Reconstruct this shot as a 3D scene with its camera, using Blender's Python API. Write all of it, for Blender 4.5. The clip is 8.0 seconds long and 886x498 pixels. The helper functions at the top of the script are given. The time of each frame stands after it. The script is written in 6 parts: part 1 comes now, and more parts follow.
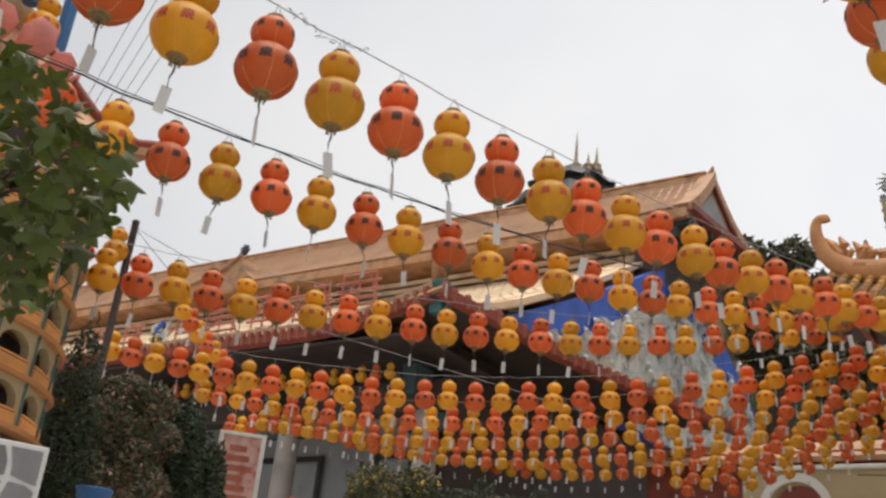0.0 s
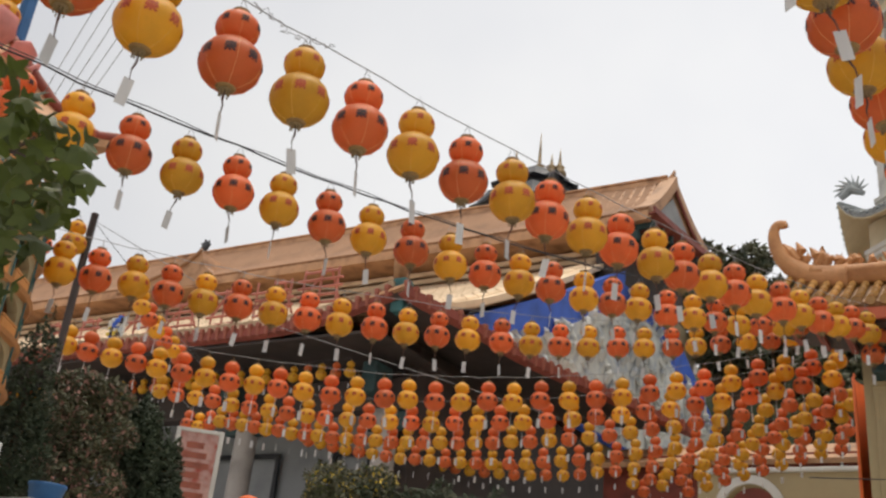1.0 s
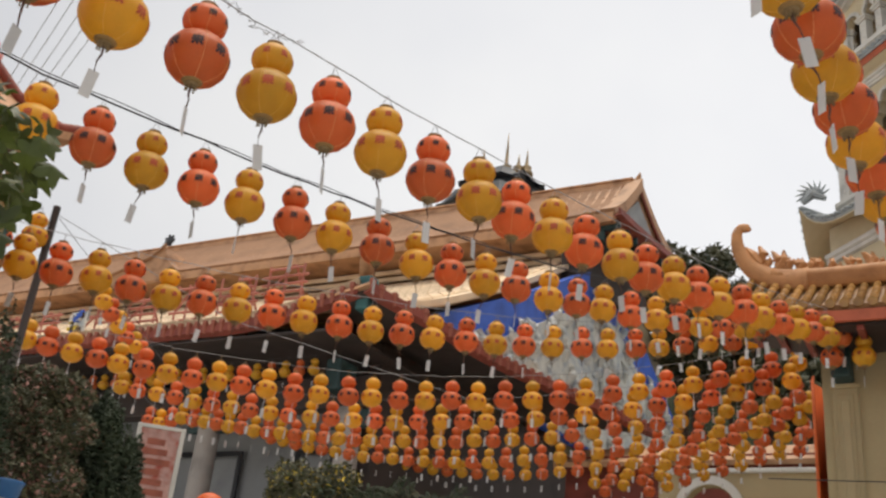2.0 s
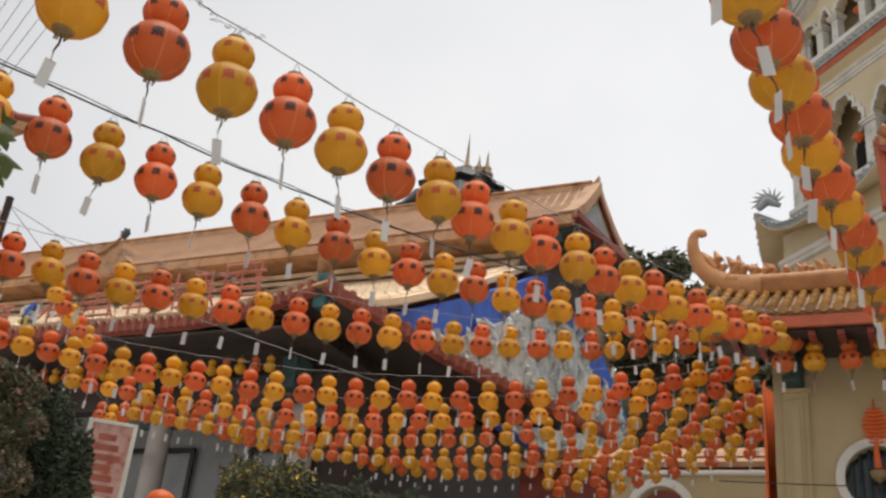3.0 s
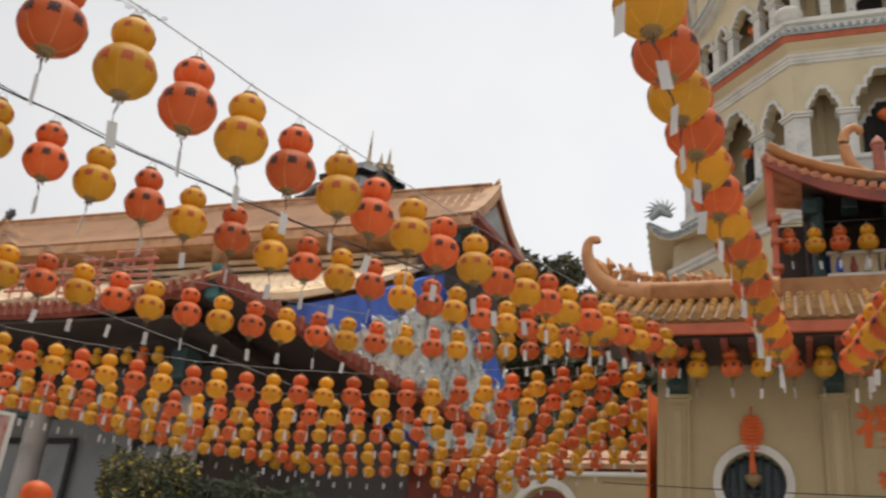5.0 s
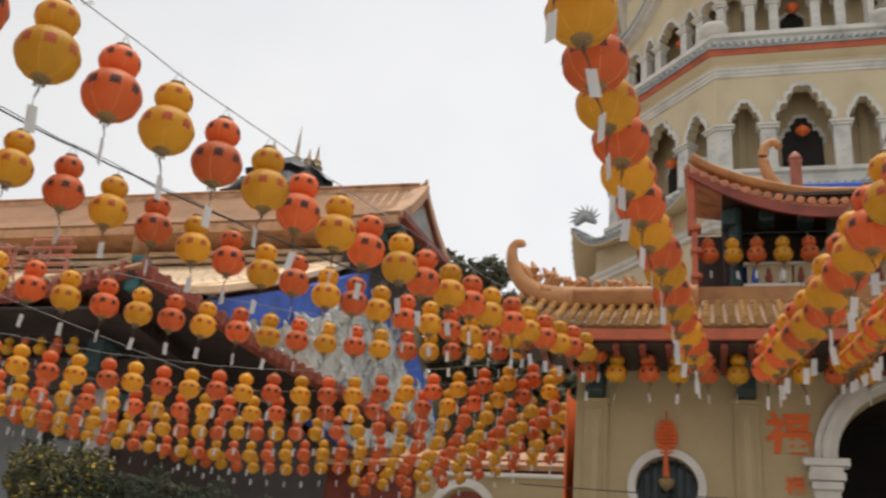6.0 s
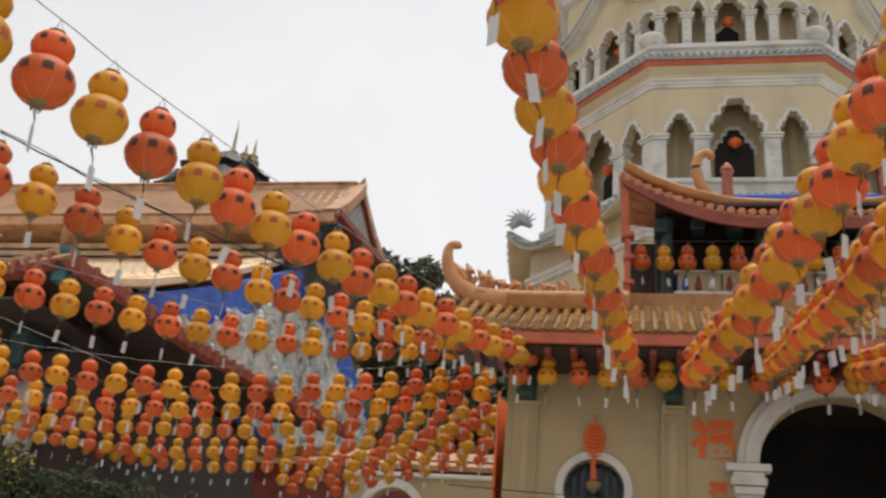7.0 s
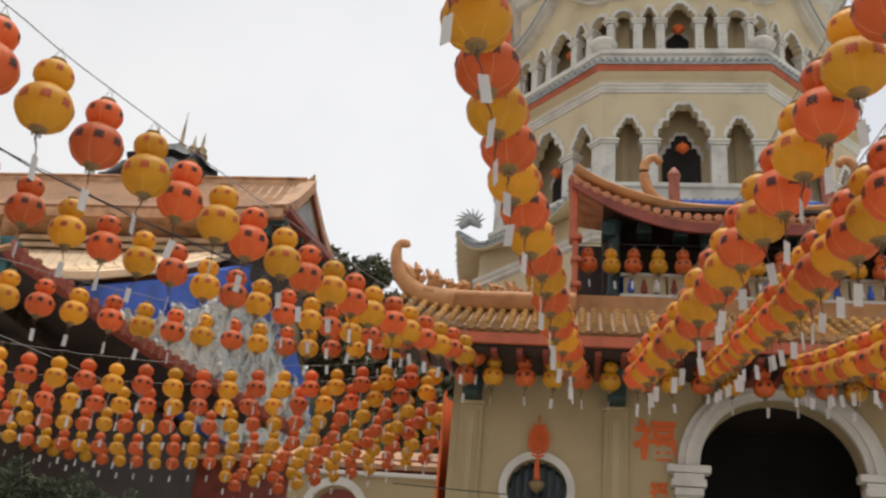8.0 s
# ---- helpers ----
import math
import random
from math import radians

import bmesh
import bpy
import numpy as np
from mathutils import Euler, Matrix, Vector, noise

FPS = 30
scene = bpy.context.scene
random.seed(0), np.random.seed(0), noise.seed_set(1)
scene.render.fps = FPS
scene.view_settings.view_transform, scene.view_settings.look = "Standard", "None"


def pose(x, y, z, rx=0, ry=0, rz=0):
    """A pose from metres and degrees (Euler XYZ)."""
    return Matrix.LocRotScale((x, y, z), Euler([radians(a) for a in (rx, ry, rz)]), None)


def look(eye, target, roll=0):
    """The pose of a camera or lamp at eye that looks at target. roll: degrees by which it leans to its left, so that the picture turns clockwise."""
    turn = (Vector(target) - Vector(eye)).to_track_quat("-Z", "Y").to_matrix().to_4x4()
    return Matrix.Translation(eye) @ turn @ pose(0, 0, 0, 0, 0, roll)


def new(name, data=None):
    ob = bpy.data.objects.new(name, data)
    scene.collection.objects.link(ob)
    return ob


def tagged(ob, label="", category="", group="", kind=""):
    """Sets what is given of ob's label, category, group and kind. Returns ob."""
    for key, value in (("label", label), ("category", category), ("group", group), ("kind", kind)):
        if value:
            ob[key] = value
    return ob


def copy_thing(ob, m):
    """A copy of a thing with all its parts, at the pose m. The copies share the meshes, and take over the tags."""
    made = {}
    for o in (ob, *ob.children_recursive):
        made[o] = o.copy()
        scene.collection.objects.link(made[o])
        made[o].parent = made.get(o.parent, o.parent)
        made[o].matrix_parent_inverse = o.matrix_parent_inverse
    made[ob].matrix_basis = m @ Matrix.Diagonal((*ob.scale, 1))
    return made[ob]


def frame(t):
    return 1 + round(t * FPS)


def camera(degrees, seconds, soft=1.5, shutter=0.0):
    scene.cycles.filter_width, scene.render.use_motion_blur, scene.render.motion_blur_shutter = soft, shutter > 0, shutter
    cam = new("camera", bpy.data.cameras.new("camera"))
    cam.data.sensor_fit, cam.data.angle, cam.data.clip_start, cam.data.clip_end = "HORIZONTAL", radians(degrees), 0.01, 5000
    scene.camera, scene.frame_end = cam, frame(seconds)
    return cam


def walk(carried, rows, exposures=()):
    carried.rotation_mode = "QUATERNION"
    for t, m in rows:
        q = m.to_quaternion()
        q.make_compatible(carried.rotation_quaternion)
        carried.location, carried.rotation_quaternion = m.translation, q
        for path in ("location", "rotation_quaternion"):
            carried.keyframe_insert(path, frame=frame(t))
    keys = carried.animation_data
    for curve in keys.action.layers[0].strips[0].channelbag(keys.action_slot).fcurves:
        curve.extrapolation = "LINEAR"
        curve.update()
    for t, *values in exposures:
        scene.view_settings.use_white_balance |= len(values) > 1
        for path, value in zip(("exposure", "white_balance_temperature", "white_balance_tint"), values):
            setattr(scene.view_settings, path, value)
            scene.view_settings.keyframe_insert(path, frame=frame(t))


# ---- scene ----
# ---- camera ----
cam = camera(47.7, 8.0, soft=2.4, shutter=0.9)
PATH = [
    (0.0, pose(0, 0, 1.6, 114.039, -5.514, -3.097)),
    (0.5, pose(0, 0, 1.6, 114.118, -5.487, -4.408)),
    (1.0, pose(0, 0, 1.6, 114.219, -5.571, -5.484)),
    (1.5, pose(0, 0, 1.6, 114.271, -5.511, -6.434)),
    (3.0, pose(0, 0, 1.6, 114.562, -5.567, -10.212)),
    (3.5, pose(0, 0, 1.6, 114.647, -5.473, -11.437)),
    (4.0, pose(0, 0, 1.6, 114.748, -5.450, -12.886)),
    (4.5, pose(0, 0, 1.6, 114.869, -5.397, -14.517)),
    (6.0, pose(0, 0, 1.6, 115.433, -5.216, -21.187)),
    (6.5, pose(0, 0, 1.6, 115.653, -5.132, -23.344)),
    (7.0, pose(0, 0, 1.6, 115.810, -5.101, -25.215)),
    (7.5, pose(0, 0, 1.6, 115.931, -5.047, -27.028)),
    (8.0, pose(0, 0, 1.6, 116.018, -4.886, -28.372)),
]
walk(cam, PATH)

# ---- light: a bright overcast sky ----
world = bpy.data.worlds.new("sky")
scene.world = world
world.use_nodes = True
nt = world.node_tree
bg = nt.nodes["Background"]
sky = nt.nodes.new("ShaderNodeTexSky")
sky.sky_type = "NISHITA"
sky.sun_disc = False
sky.sun_elevation = radians(86)
sky.sun_rotation = radians(56)
sky.dust_density = 6.0
sky.ozone_density = 0.5
dim = nt.nodes.new("ShaderNodeVectorMath")
dim.operation = "SCALE"
dim.inputs[3].default_value = 0.10
nt.links.new(sky.outputs[0], dim.inputs[0])
co = nt.nodes.new("ShaderNodeTexCoord")
cloud = nt.nodes.new("ShaderNodeTexNoise")
cloud.inputs["Scale"].default_value = 1.6
cloud.inputs["Detail"].default_value = 5.0
nt.links.new(co.outputs["Generated"], cloud.inputs["Vector"])
ramp = nt.nodes.new("ShaderNodeValToRGB")
ramp.color_ramp.elements[0].position, ramp.color_ramp.elements[0].color = 0.3, (0.71, 0.725, 0.785, 1)
ramp.color_ramp.elements[1].position, ramp.color_ramp.elements[1].color = 0.68, (0.93, 0.925, 0.92, 1)
nt.links.new(cloud.outputs["Fac"], ramp.inputs[0])
mix = nt.nodes.new("ShaderNodeMix")
mix.data_type = "RGBA"
mix.inputs[0].default_value = 0.9
nt.links.new(dim.outputs[0], mix.inputs[6])
nt.links.new(ramp.outputs[0], mix.inputs[7])
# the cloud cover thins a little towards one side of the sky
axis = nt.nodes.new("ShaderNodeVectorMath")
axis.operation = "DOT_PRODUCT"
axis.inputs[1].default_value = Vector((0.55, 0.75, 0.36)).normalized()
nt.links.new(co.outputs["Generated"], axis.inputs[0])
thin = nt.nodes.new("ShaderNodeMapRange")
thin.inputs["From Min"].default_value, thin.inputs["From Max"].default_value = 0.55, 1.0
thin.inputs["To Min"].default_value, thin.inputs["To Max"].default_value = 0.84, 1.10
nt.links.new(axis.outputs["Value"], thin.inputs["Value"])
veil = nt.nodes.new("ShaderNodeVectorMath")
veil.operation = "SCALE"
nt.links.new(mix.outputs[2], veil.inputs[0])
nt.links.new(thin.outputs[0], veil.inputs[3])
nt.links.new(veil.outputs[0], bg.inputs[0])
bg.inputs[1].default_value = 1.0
sun = new("sun", bpy.data.lights.new("sun", "SUN"))
sun.data.energy, sun.data.angle, sun.data.color = 2.8, radians(40), (1.0, 0.91, 0.77)
sun.matrix_world = look((3, 2, 60), (0, 0, 0))


# ---- materials ----
def material(name, colour, rough=0.7, vary=0.25, scale=3.0, fine=40.0, bump=0.15, metal=0.0, through_light=0.0, piece=0.0, stain=None, coat=0.0):
    """A surface with stains at one scale, grain at another and a little relief. piece: how much single pieces differ."""
    m = bpy.data.materials.new(name)
    m.use_nodes = True
    n, l = m.node_tree.nodes, m.node_tree.links
    b = n["Principled BSDF"]
    tc = n.new("ShaderNodeTexCoord")
    big, small = n.new("ShaderNodeTexNoise"), n.new("ShaderNodeTexNoise")
    for t, s in ((big, scale), (small, fine)):
        t.inputs["Scale"].default_value = s
        t.inputs["Detail"].default_value = 6.0
        l.new(tc.outputs["Object"], t.inputs["Vector"])
    cr = n.new("ShaderNodeValToRGB")
    dark = stain if stain else tuple(c * (1 - vary) for c in colour)
    lite = tuple(min(1, c * (1 + vary * 0.5)) for c in colour)
    cr.color_ramp.elements[0].position, cr.color_ramp.elements[0].color = 0.3, (*dark, 1)
    cr.color_ramp.elements[1].position, cr.color_ramp.elements[1].color = 0.7, (*lite, 1)
    mid = cr.color_ramp.elements.new(0.5)
    mid.color = (*colour, 1)
    l.new(big.outputs["Fac"], cr.inputs[0])
    grain = n.new("ShaderNodeMix")
    grain.data_type, grain.blend_type = "RGBA", "MULTIPLY"
    grain.inputs[0].default_value = 1.0
    g = n.new("ShaderNodeMapRange")
    g.inputs["To Min"].default_value, g.inputs["To Max"].default_value = 1 - vary * 0.5, 1 + vary * 0.35
    l.new(small.outputs["Fac"], g.inputs["Value"])
    l.new(cr.outputs[0], grain.inputs[6])
    l.new(g.outputs[0], grain.inputs[7])
    out = grain.outputs[2]
    if piece:
        oi = n.new("ShaderNodeObjectInfo")
        pr = n.new("ShaderNodeMapRange")
        pr.inputs["To Min"].default_value, pr.inputs["To Max"].default_value = 1 - piece, 1 + piece
        l.new(oi.outputs["Random"], pr.inputs["Value"])
        pm = n.new("ShaderNodeMix")
        pm.data_type, pm.blend_type = "RGBA", "MULTIPLY"
        pm.inputs[0].default_value = 1.0
        l.new(out, pm.inputs[6])
        l.new(pr.outputs[0], pm.inputs[7])
        out = pm.outputs[2]
    l.new(out, b.inputs["Base Color"])
    b.inputs["Roughness"].default_value = rough
    b.inputs["Metallic"].default_value = metal
    b.inputs["Coat Weight"].default_value = coat
    if bump:
        bp = n.new("ShaderNodeBump")
        bp.inputs["Strength"].default_value = bump
        bp.inputs["Distance"].default_value = 0.02
        l.new(small.outputs["Fac"], bp.inputs["Height"])
        l.new(bp.outputs[0], b.inputs["Normal"])
    if through_light:
        tr = n.new("ShaderNodeBsdfTranslucent")
        l.new(out, tr.inputs["Color"])
        ms = n.new("ShaderNodeMixShader")
        ms.inputs[0].default_value = through_light
        l.new(b.outputs[0], ms.inputs[1])
        l.new(tr.outputs[0], ms.inputs[2])
        l.new(ms.outputs[0], n["Material Output"].inputs["Surface"])
    return m


RED = material("lantern_red", (0.76, 0.175, 0.042), 0.45, 0.14, 5, 60, 0.08, through_light=0.42, piece=0.14)
YELLOW = material("lantern_yellow", (0.78, 0.42, 0.026), 0.45, 0.14, 5, 60, 0.08, through_light=0.42, piece=0.14)
INK = material("dark_ink", (0.05, 0.015, 0.012), 0.6, 0.3, 8, 60, 0)
REDINK = material("red_ink", (0.45, 0.08, 0.02), 0.6, 0.3, 8, 60, 0)
SEAM = material("pale_seam", (0.85, 0.42, 0.14), 0.5, 0.15, 10, 60, 0)
SEAMPALE = material("pale_yellow_seam", (0.82, 0.50, 0.08), 0.5, 0.15, 10, 60, 0)
CAPGOLD = material("lantern_cap", (0.26, 0.15, 0.05), 0.6, 0.3, 20, 80, 0.1)
FRINGE = material("tan_fringe", (0.22, 0.15, 0.07), 0.8, 0.2, 20, 90, 0.1)
CORD = material("cord", (0.10, 0.05, 0.035), 0.8, 0.3, 20, 90, 0)
TAG = material("tag_paper", (0.72, 0.71, 0.70), 0.7, 0.08, 5, 60, 0, through_light=0.3, piece=0.1)
CABLE = material("cable", (0.03, 0.03, 0.035), 0.6, 0.2, 3, 40, 0)
WIRE = material("wire", (0.28, 0.28, 0.29), 0.5, 0.2, 3, 40, 0)
CREAM = material("cream_plaster", (0.43, 0.345, 0.195), 0.8, 0.13, 0.8, 25, 0.12, stain=(0.38, 0.30, 0.175))
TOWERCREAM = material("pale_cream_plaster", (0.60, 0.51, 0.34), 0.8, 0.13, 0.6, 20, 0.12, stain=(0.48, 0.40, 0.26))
WHITE = material("white_stucco", (0.62, 0.60, 0.55), 0.75, 0.12, 1.5, 30, 0.15, stain=(0.46, 0.45, 0.42))
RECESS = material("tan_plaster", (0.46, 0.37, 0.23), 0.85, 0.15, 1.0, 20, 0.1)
# near-black surface that paints the shade inside openings
UNLIT = material("unlit_interior", (0.018, 0.015, 0.014), 0.9, 0.3, 2, 20, 0)
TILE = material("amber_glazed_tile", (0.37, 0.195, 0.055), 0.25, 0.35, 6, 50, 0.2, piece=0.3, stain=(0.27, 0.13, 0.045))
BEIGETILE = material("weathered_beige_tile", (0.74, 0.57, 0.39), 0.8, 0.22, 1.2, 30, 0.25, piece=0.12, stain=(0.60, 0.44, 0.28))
# darker copies for the decks: shade between the tile ribs put into colour
BEIGESHADE = material("shaded_beige_tile", (0.50, 0.37, 0.24), 0.85, 0.25, 1.2, 30, 0.25, stain=(0.38, 0.27, 0.17))
BROWNDARK = material("darker_brown_tile", (0.32, 0.17, 0.09), 0.8, 0.25, 1.2, 30, 0.25)
RAIL = material("orange_rail", (0.66, 0.30, 0.09), 0.6, 0.2, 6, 40, 0.15, piece=0.15)
BROWNTILE = material("brown_tile", (0.50, 0.28, 0.15), 0.6, 0.3, 2, 30, 0.25, piece=0.12, stain=(0.28, 0.14, 0.07))
# amber deck tone, darkened for the shade in the gaps between ribs
TILESHADE = material("shaded_amber_tile", (0.26, 0.13, 0.045), 0.5, 0.3, 6, 50, 0.2)
REDTILE = material("red_brown_tile", (0.50, 0.20, 0.09), 0.55, 0.3, 4, 40, 0.25, piece=0.15, stain=(0.32, 0.10, 0.05))
RIDGE = material("orange_ridge", (0.48, 0.22, 0.08), 0.6, 0.3, 3, 30, 0.3, stain=(0.36, 0.15, 0.05))
ORANGERED = material("red_fascia", (0.46, 0.105, 0.045), 0.6, 0.25, 3, 30, 0.15)
DRIP = material("red_brown_drip", (0.34, 0.10, 0.06), 0.6, 0.3, 5, 40, 0.15)
MAROON = material("maroon_paint", (0.24, 0.05, 0.03), 0.6, 0.3, 3, 30, 0.15)
TEAL = material("teal_paint", (0.04, 0.13, 0.13), 0.55, 0.35, 4, 30, 0.15)
DARKTEAL = material("dark_teal_carving", (0.022, 0.05, 0.05), 0.6, 0.4, 6, 40, 0.2)
BLUE = material("cobalt_mural", (0.035, 0.11, 0.52), 0.6, 0.3, 2, 30, 0.2)
MURAL = material("pale_relief", (0.62, 0.63, 0.60), 0.75, 0.35, 3, 30, 0.4, stain=(0.36, 0.42, 0.50))
GREYWALL = material("grey_wall", (0.36, 0.37, 0.38), 0.8, 0.2, 1, 25, 0.15)
STONECOL = material("grey_granite", (0.36, 0.32, 0.29), 0.7, 0.25, 2, 60, 0.15)
# dark timber, also the painted shade under eaves and inside porch and loft
WOODSHADE = material("dark_timber_and_shade", (0.05, 0.035, 0.03), 0.7, 0.3, 2, 40, 0.2)
REDLATTICE = material("faded_red_lattice", (0.46, 0.16, 0.12), 0.65, 0.3, 3, 40, 0.1)
BLACKROOF = material("slate_black", (0.045, 0.05, 0.06), 0.6, 0.3, 2, 30, 0.2)
GOLD = material("dull_gold", (0.26, 0.18, 0.09), 0.5, 0.25, 4, 40, 0.1, metal=0.3)
LEAF = material("leaf", (0.066, 0.088, 0.013), 0.5, 0.4, 3, 30, 0.1, through_light=0.25, piece=0.35)
LEAFDARK = material("dark_conifer", (0.032, 0.05, 0.022), 0.7, 0.4, 2, 30, 0.1)
LEAFMID = material("shrub_leaf", (0.085, 0.085, 0.04), 0.6, 0.4, 2, 30, 0.1)
BLOOM = material("pink_bloom", (0.36, 0.19, 0.15), 0.7, 0.3, 3, 30, 0.1)
YBLOOM = material("yellow_bloom", (0.62, 0.45, 0.05), 0.7, 0.2, 3, 30, 0.1)
BARK = material("bark", (0.10, 0.07, 0.05), 0.9, 0.3, 5, 40, 0.4)
GROUND = material("paving", (0.46, 0.45, 0.42), 0.85, 0.25, 0.4, 12, 0.3)
HILL = material("wooded_hill", (0.05, 0.07, 0.035), 0.9, 0.4, 0.1, 3, 0.3)
FIELD = material("grey_fieldstone", (0.24, 0.235, 0.25), 0.75, 0.3, 2, 40, 0.3, piece=0.25)
MORTAR = material("white_mortar", (0.68, 0.68, 0.68), 0.85, 0.1, 4, 40, 0.2)
PINKCLOTH = material("pink_cloth", (0.82, 0.36, 0.33), 0.8, 0.2, 3, 30, 0.1, through_light=0.25)
REDCLOTH = material("orange_red_cloth", (0.70, 0.14, 0.03), 0.75, 0.2, 3, 30, 0.1)
BLUEPAINT = material("blue_drum", (0.03, 0.13, 0.33), 0.5, 0.2, 3, 30, 0.1)
GLASS = material("dark_glass", (0.03, 0.035, 0.04), 0.15, 0.2, 2, 20, 0)
IRON = material("dark_iron", (0.035, 0.035, 0.04), 0.5, 0.2, 5, 40, 0)


# ---- mesh helpers ----
def link(name, bm, mat, parent=None, smooth=False, label=""):
    me = bpy.data.meshes.new(name)
    bmesh.ops.recalc_face_normals(bm, faces=bm.faces)
    bm.to_mesh(me)
    bm.free()
    for mt in (mat if isinstance(mat, (list, tuple)) else (mat,)):
        me.materials.append(mt)
    if smooth:
        for p in me.polygons:
            p.use_smooth = True
    ob = new(name, me)
    if parent:
        ob.parent = parent
    if label:
        ob["label"] = label
    return ob


def part(name, bm, material_, parent, label="", smooth=False, loc=None):
    """One mesh under a thing; its vertices are in the thing's building axes, shifted by loc."""
    ob = link(name, bm, material_, parent, smooth, label)
    if loc is not None:
        ob.location = loc
    return ob


def share(name, me, parent, m):
    """Another piece on the same mesh."""
    ob = new(name, me)
    ob.parent = parent
    ob.matrix_basis = m
    return ob


def box(bm, x0, x1, y0, y1, z0, z1, bevel=0.0, mi=0):
    vs = [bm.verts.new((x, y, z)) for z in (z0, z1) for y in (y0, y1) for x in (x0, x1)]
    fs = [bm.faces.new([vs[i] for i in q]) for q in ((0, 1, 3, 2), (4, 6, 7, 5), (0, 4, 5, 1), (2, 3, 7, 6), (0, 2, 6, 4), (1, 5, 7, 3))]
    for f in fs:
        f.material_index = mi
    if bevel:
        bmesh.ops.bevel(bm, geom=list({e for f in fs for e in f.edges}), offset=bevel, segments=2, affect="EDGES", profile=0.5)
    return fs


def lathe(bm, profile, seg=24, at=(0, 0, 0), mi=0, arc=1.0):
    """Turns (radius, height) pairs about the upright axis."""
    rings = []
    count = seg if arc == 1.0 else seg + 1
    for r, z in profile:
        rings.append([bm.verts.new((at[0] + r * math.cos(2 * math.pi * arc * i / seg), at[1] + r * math.sin(2 * math.pi * arc * i / seg), at[2] + z)) for i in range(count)])
    for a, b in zip(rings, rings[1:]):
        for i in range(seg):
            j = (i + 1) % count
            f = bm.faces.new((a[i], a[j], b[j], b[i]))
            f.material_index = mi
    for ring, r in ((rings[0], profile[0][0]), (rings[-1], profile[-1][0])):
        if r > 1e-4 and arc == 1.0:
            bm.faces.new(ring).material_index = mi


def tube(bm, path, radius, seg=8, mi=0, flat=1.0, across=None):
    """A round bar along points; radius may be a list."""
    pts = [Vector(p) for p in path]
    rads = radius if isinstance(radius, (list, tuple)) else [radius] * len(pts)
    rings = []
    for i, p in enumerate(pts):
        d = (pts[min(i + 1, len(pts) - 1)] - pts[max(i - 1, 0)]).normalized()
        side = Vector(across) if across else d.cross(Vector((0, 0, 1)))
        if side.length < 1e-3:
            side = Vector((1, 0, 0))
        side.normalize()
        up = side.cross(d).normalized()
        rings.append([bm.verts.new(p + (side * math.cos(a) * flat + up * math.sin(a)) * rads[i]) for a in [2 * math.pi * k / seg for k in range(seg)]])
    for a, b in zip(rings, rings[1:]):
        for k in range(seg):
            bm.faces.new((a[k], a[(k + 1) % seg], b[(k + 1) % seg], b[k])).material_index = mi
    bm.faces.new(rings[0]).material_index = mi
    bm.faces.new(rings[-1]).material_index = mi


def prism(bm, outline, depth, place=lambda x, d, z: (x, d, z), d0=0.0, mi=0):
    """A flat outline of (x, z) with thickness along the depth axis."""
    a = [bm.verts.new(place(x, d0, z)) for x, z in outline]
    b = [bm.verts.new(place(x, d0 + depth, z)) for x, z in outline]
    n = len(outline)
    for f in (bm.faces.new(a), bm.faces.new(list(reversed(b)))):
        f.material_index = mi
    for i in range(n):
        bm.faces.new((a[i], b[i], b[(i + 1) % n], a[(i + 1) % n])).material_index = mi


def band(bm, inner, outer, depth, d0=0.0, mi=0):
    """A strip with thickness between two lines of (x, z) with as many points."""
    rows_ = [[bm.verts.new((x, d, z)) for x, z in line] for line, d in ((inner, d0), (outer, d0), (outer, d0 + depth), (inner, d0 + depth))]
    n = len(inner)
    for a, b in ((0, 1), (1, 2), (2, 3), (3, 0)):
        for i in range(n - 1):
            bm.faces.new((rows_[a][i], rows_[a][i + 1], rows_[b][i + 1], rows_[b][i])).material_index = mi
    bm.faces.new([r[0] for r in rows_]).material_index = mi
    bm.faces.new([r[-1] for r in rows_]).material_index = mi


TURN = 35.0
EYE = 1.6


def plan(u, v, h):
    """From the buildings' axes (along the fronts, away, above eye level) to the world."""
    c, s = math.cos(radians(TURN)), math.sin(radians(TURN))
    return Vector((u * c + v * s, -u * s + v * c, EYE + h))


def building(name, u, v, h, label, category, kind="", group="", size=1.0):
    """An Empty at a thing's base; parts are then given in (u, v, h) and set with loc=off. size: how many metres one unit of its plan is."""
    e = new(name)
    e.matrix_world = pose(*plan(u * size, v * size, h * size), 0, 0, -TURN) @ Matrix.Scale(size, 4)
    tagged(e, label, category, group, kind)
    return e, Vector((-u, -v, -h))

# ---- ground and terrace ----
bm = bmesh.new()
bmesh.ops.create_grid(bm, x_segments=2, y_segments=2, size=1500)
tagged(link("ground", bm, GROUND), "grey paved ground around the temple", "ground", kind="structure")
FLOOR = 1.2
bm = bmesh.new()
box(bm, -60, 30, 9.0, 75, -1.58, FLOOR)
box(bm, -60, -7.3, 5.6, 9.0, -1.58, FLOOR)
t_, off = building("terrace", -10, 9.0, -1.6, "raised stone terrace carrying the temple halls", "terrace", "structure")
part("terrace_block", bm, GROUND, t_, loc=off)


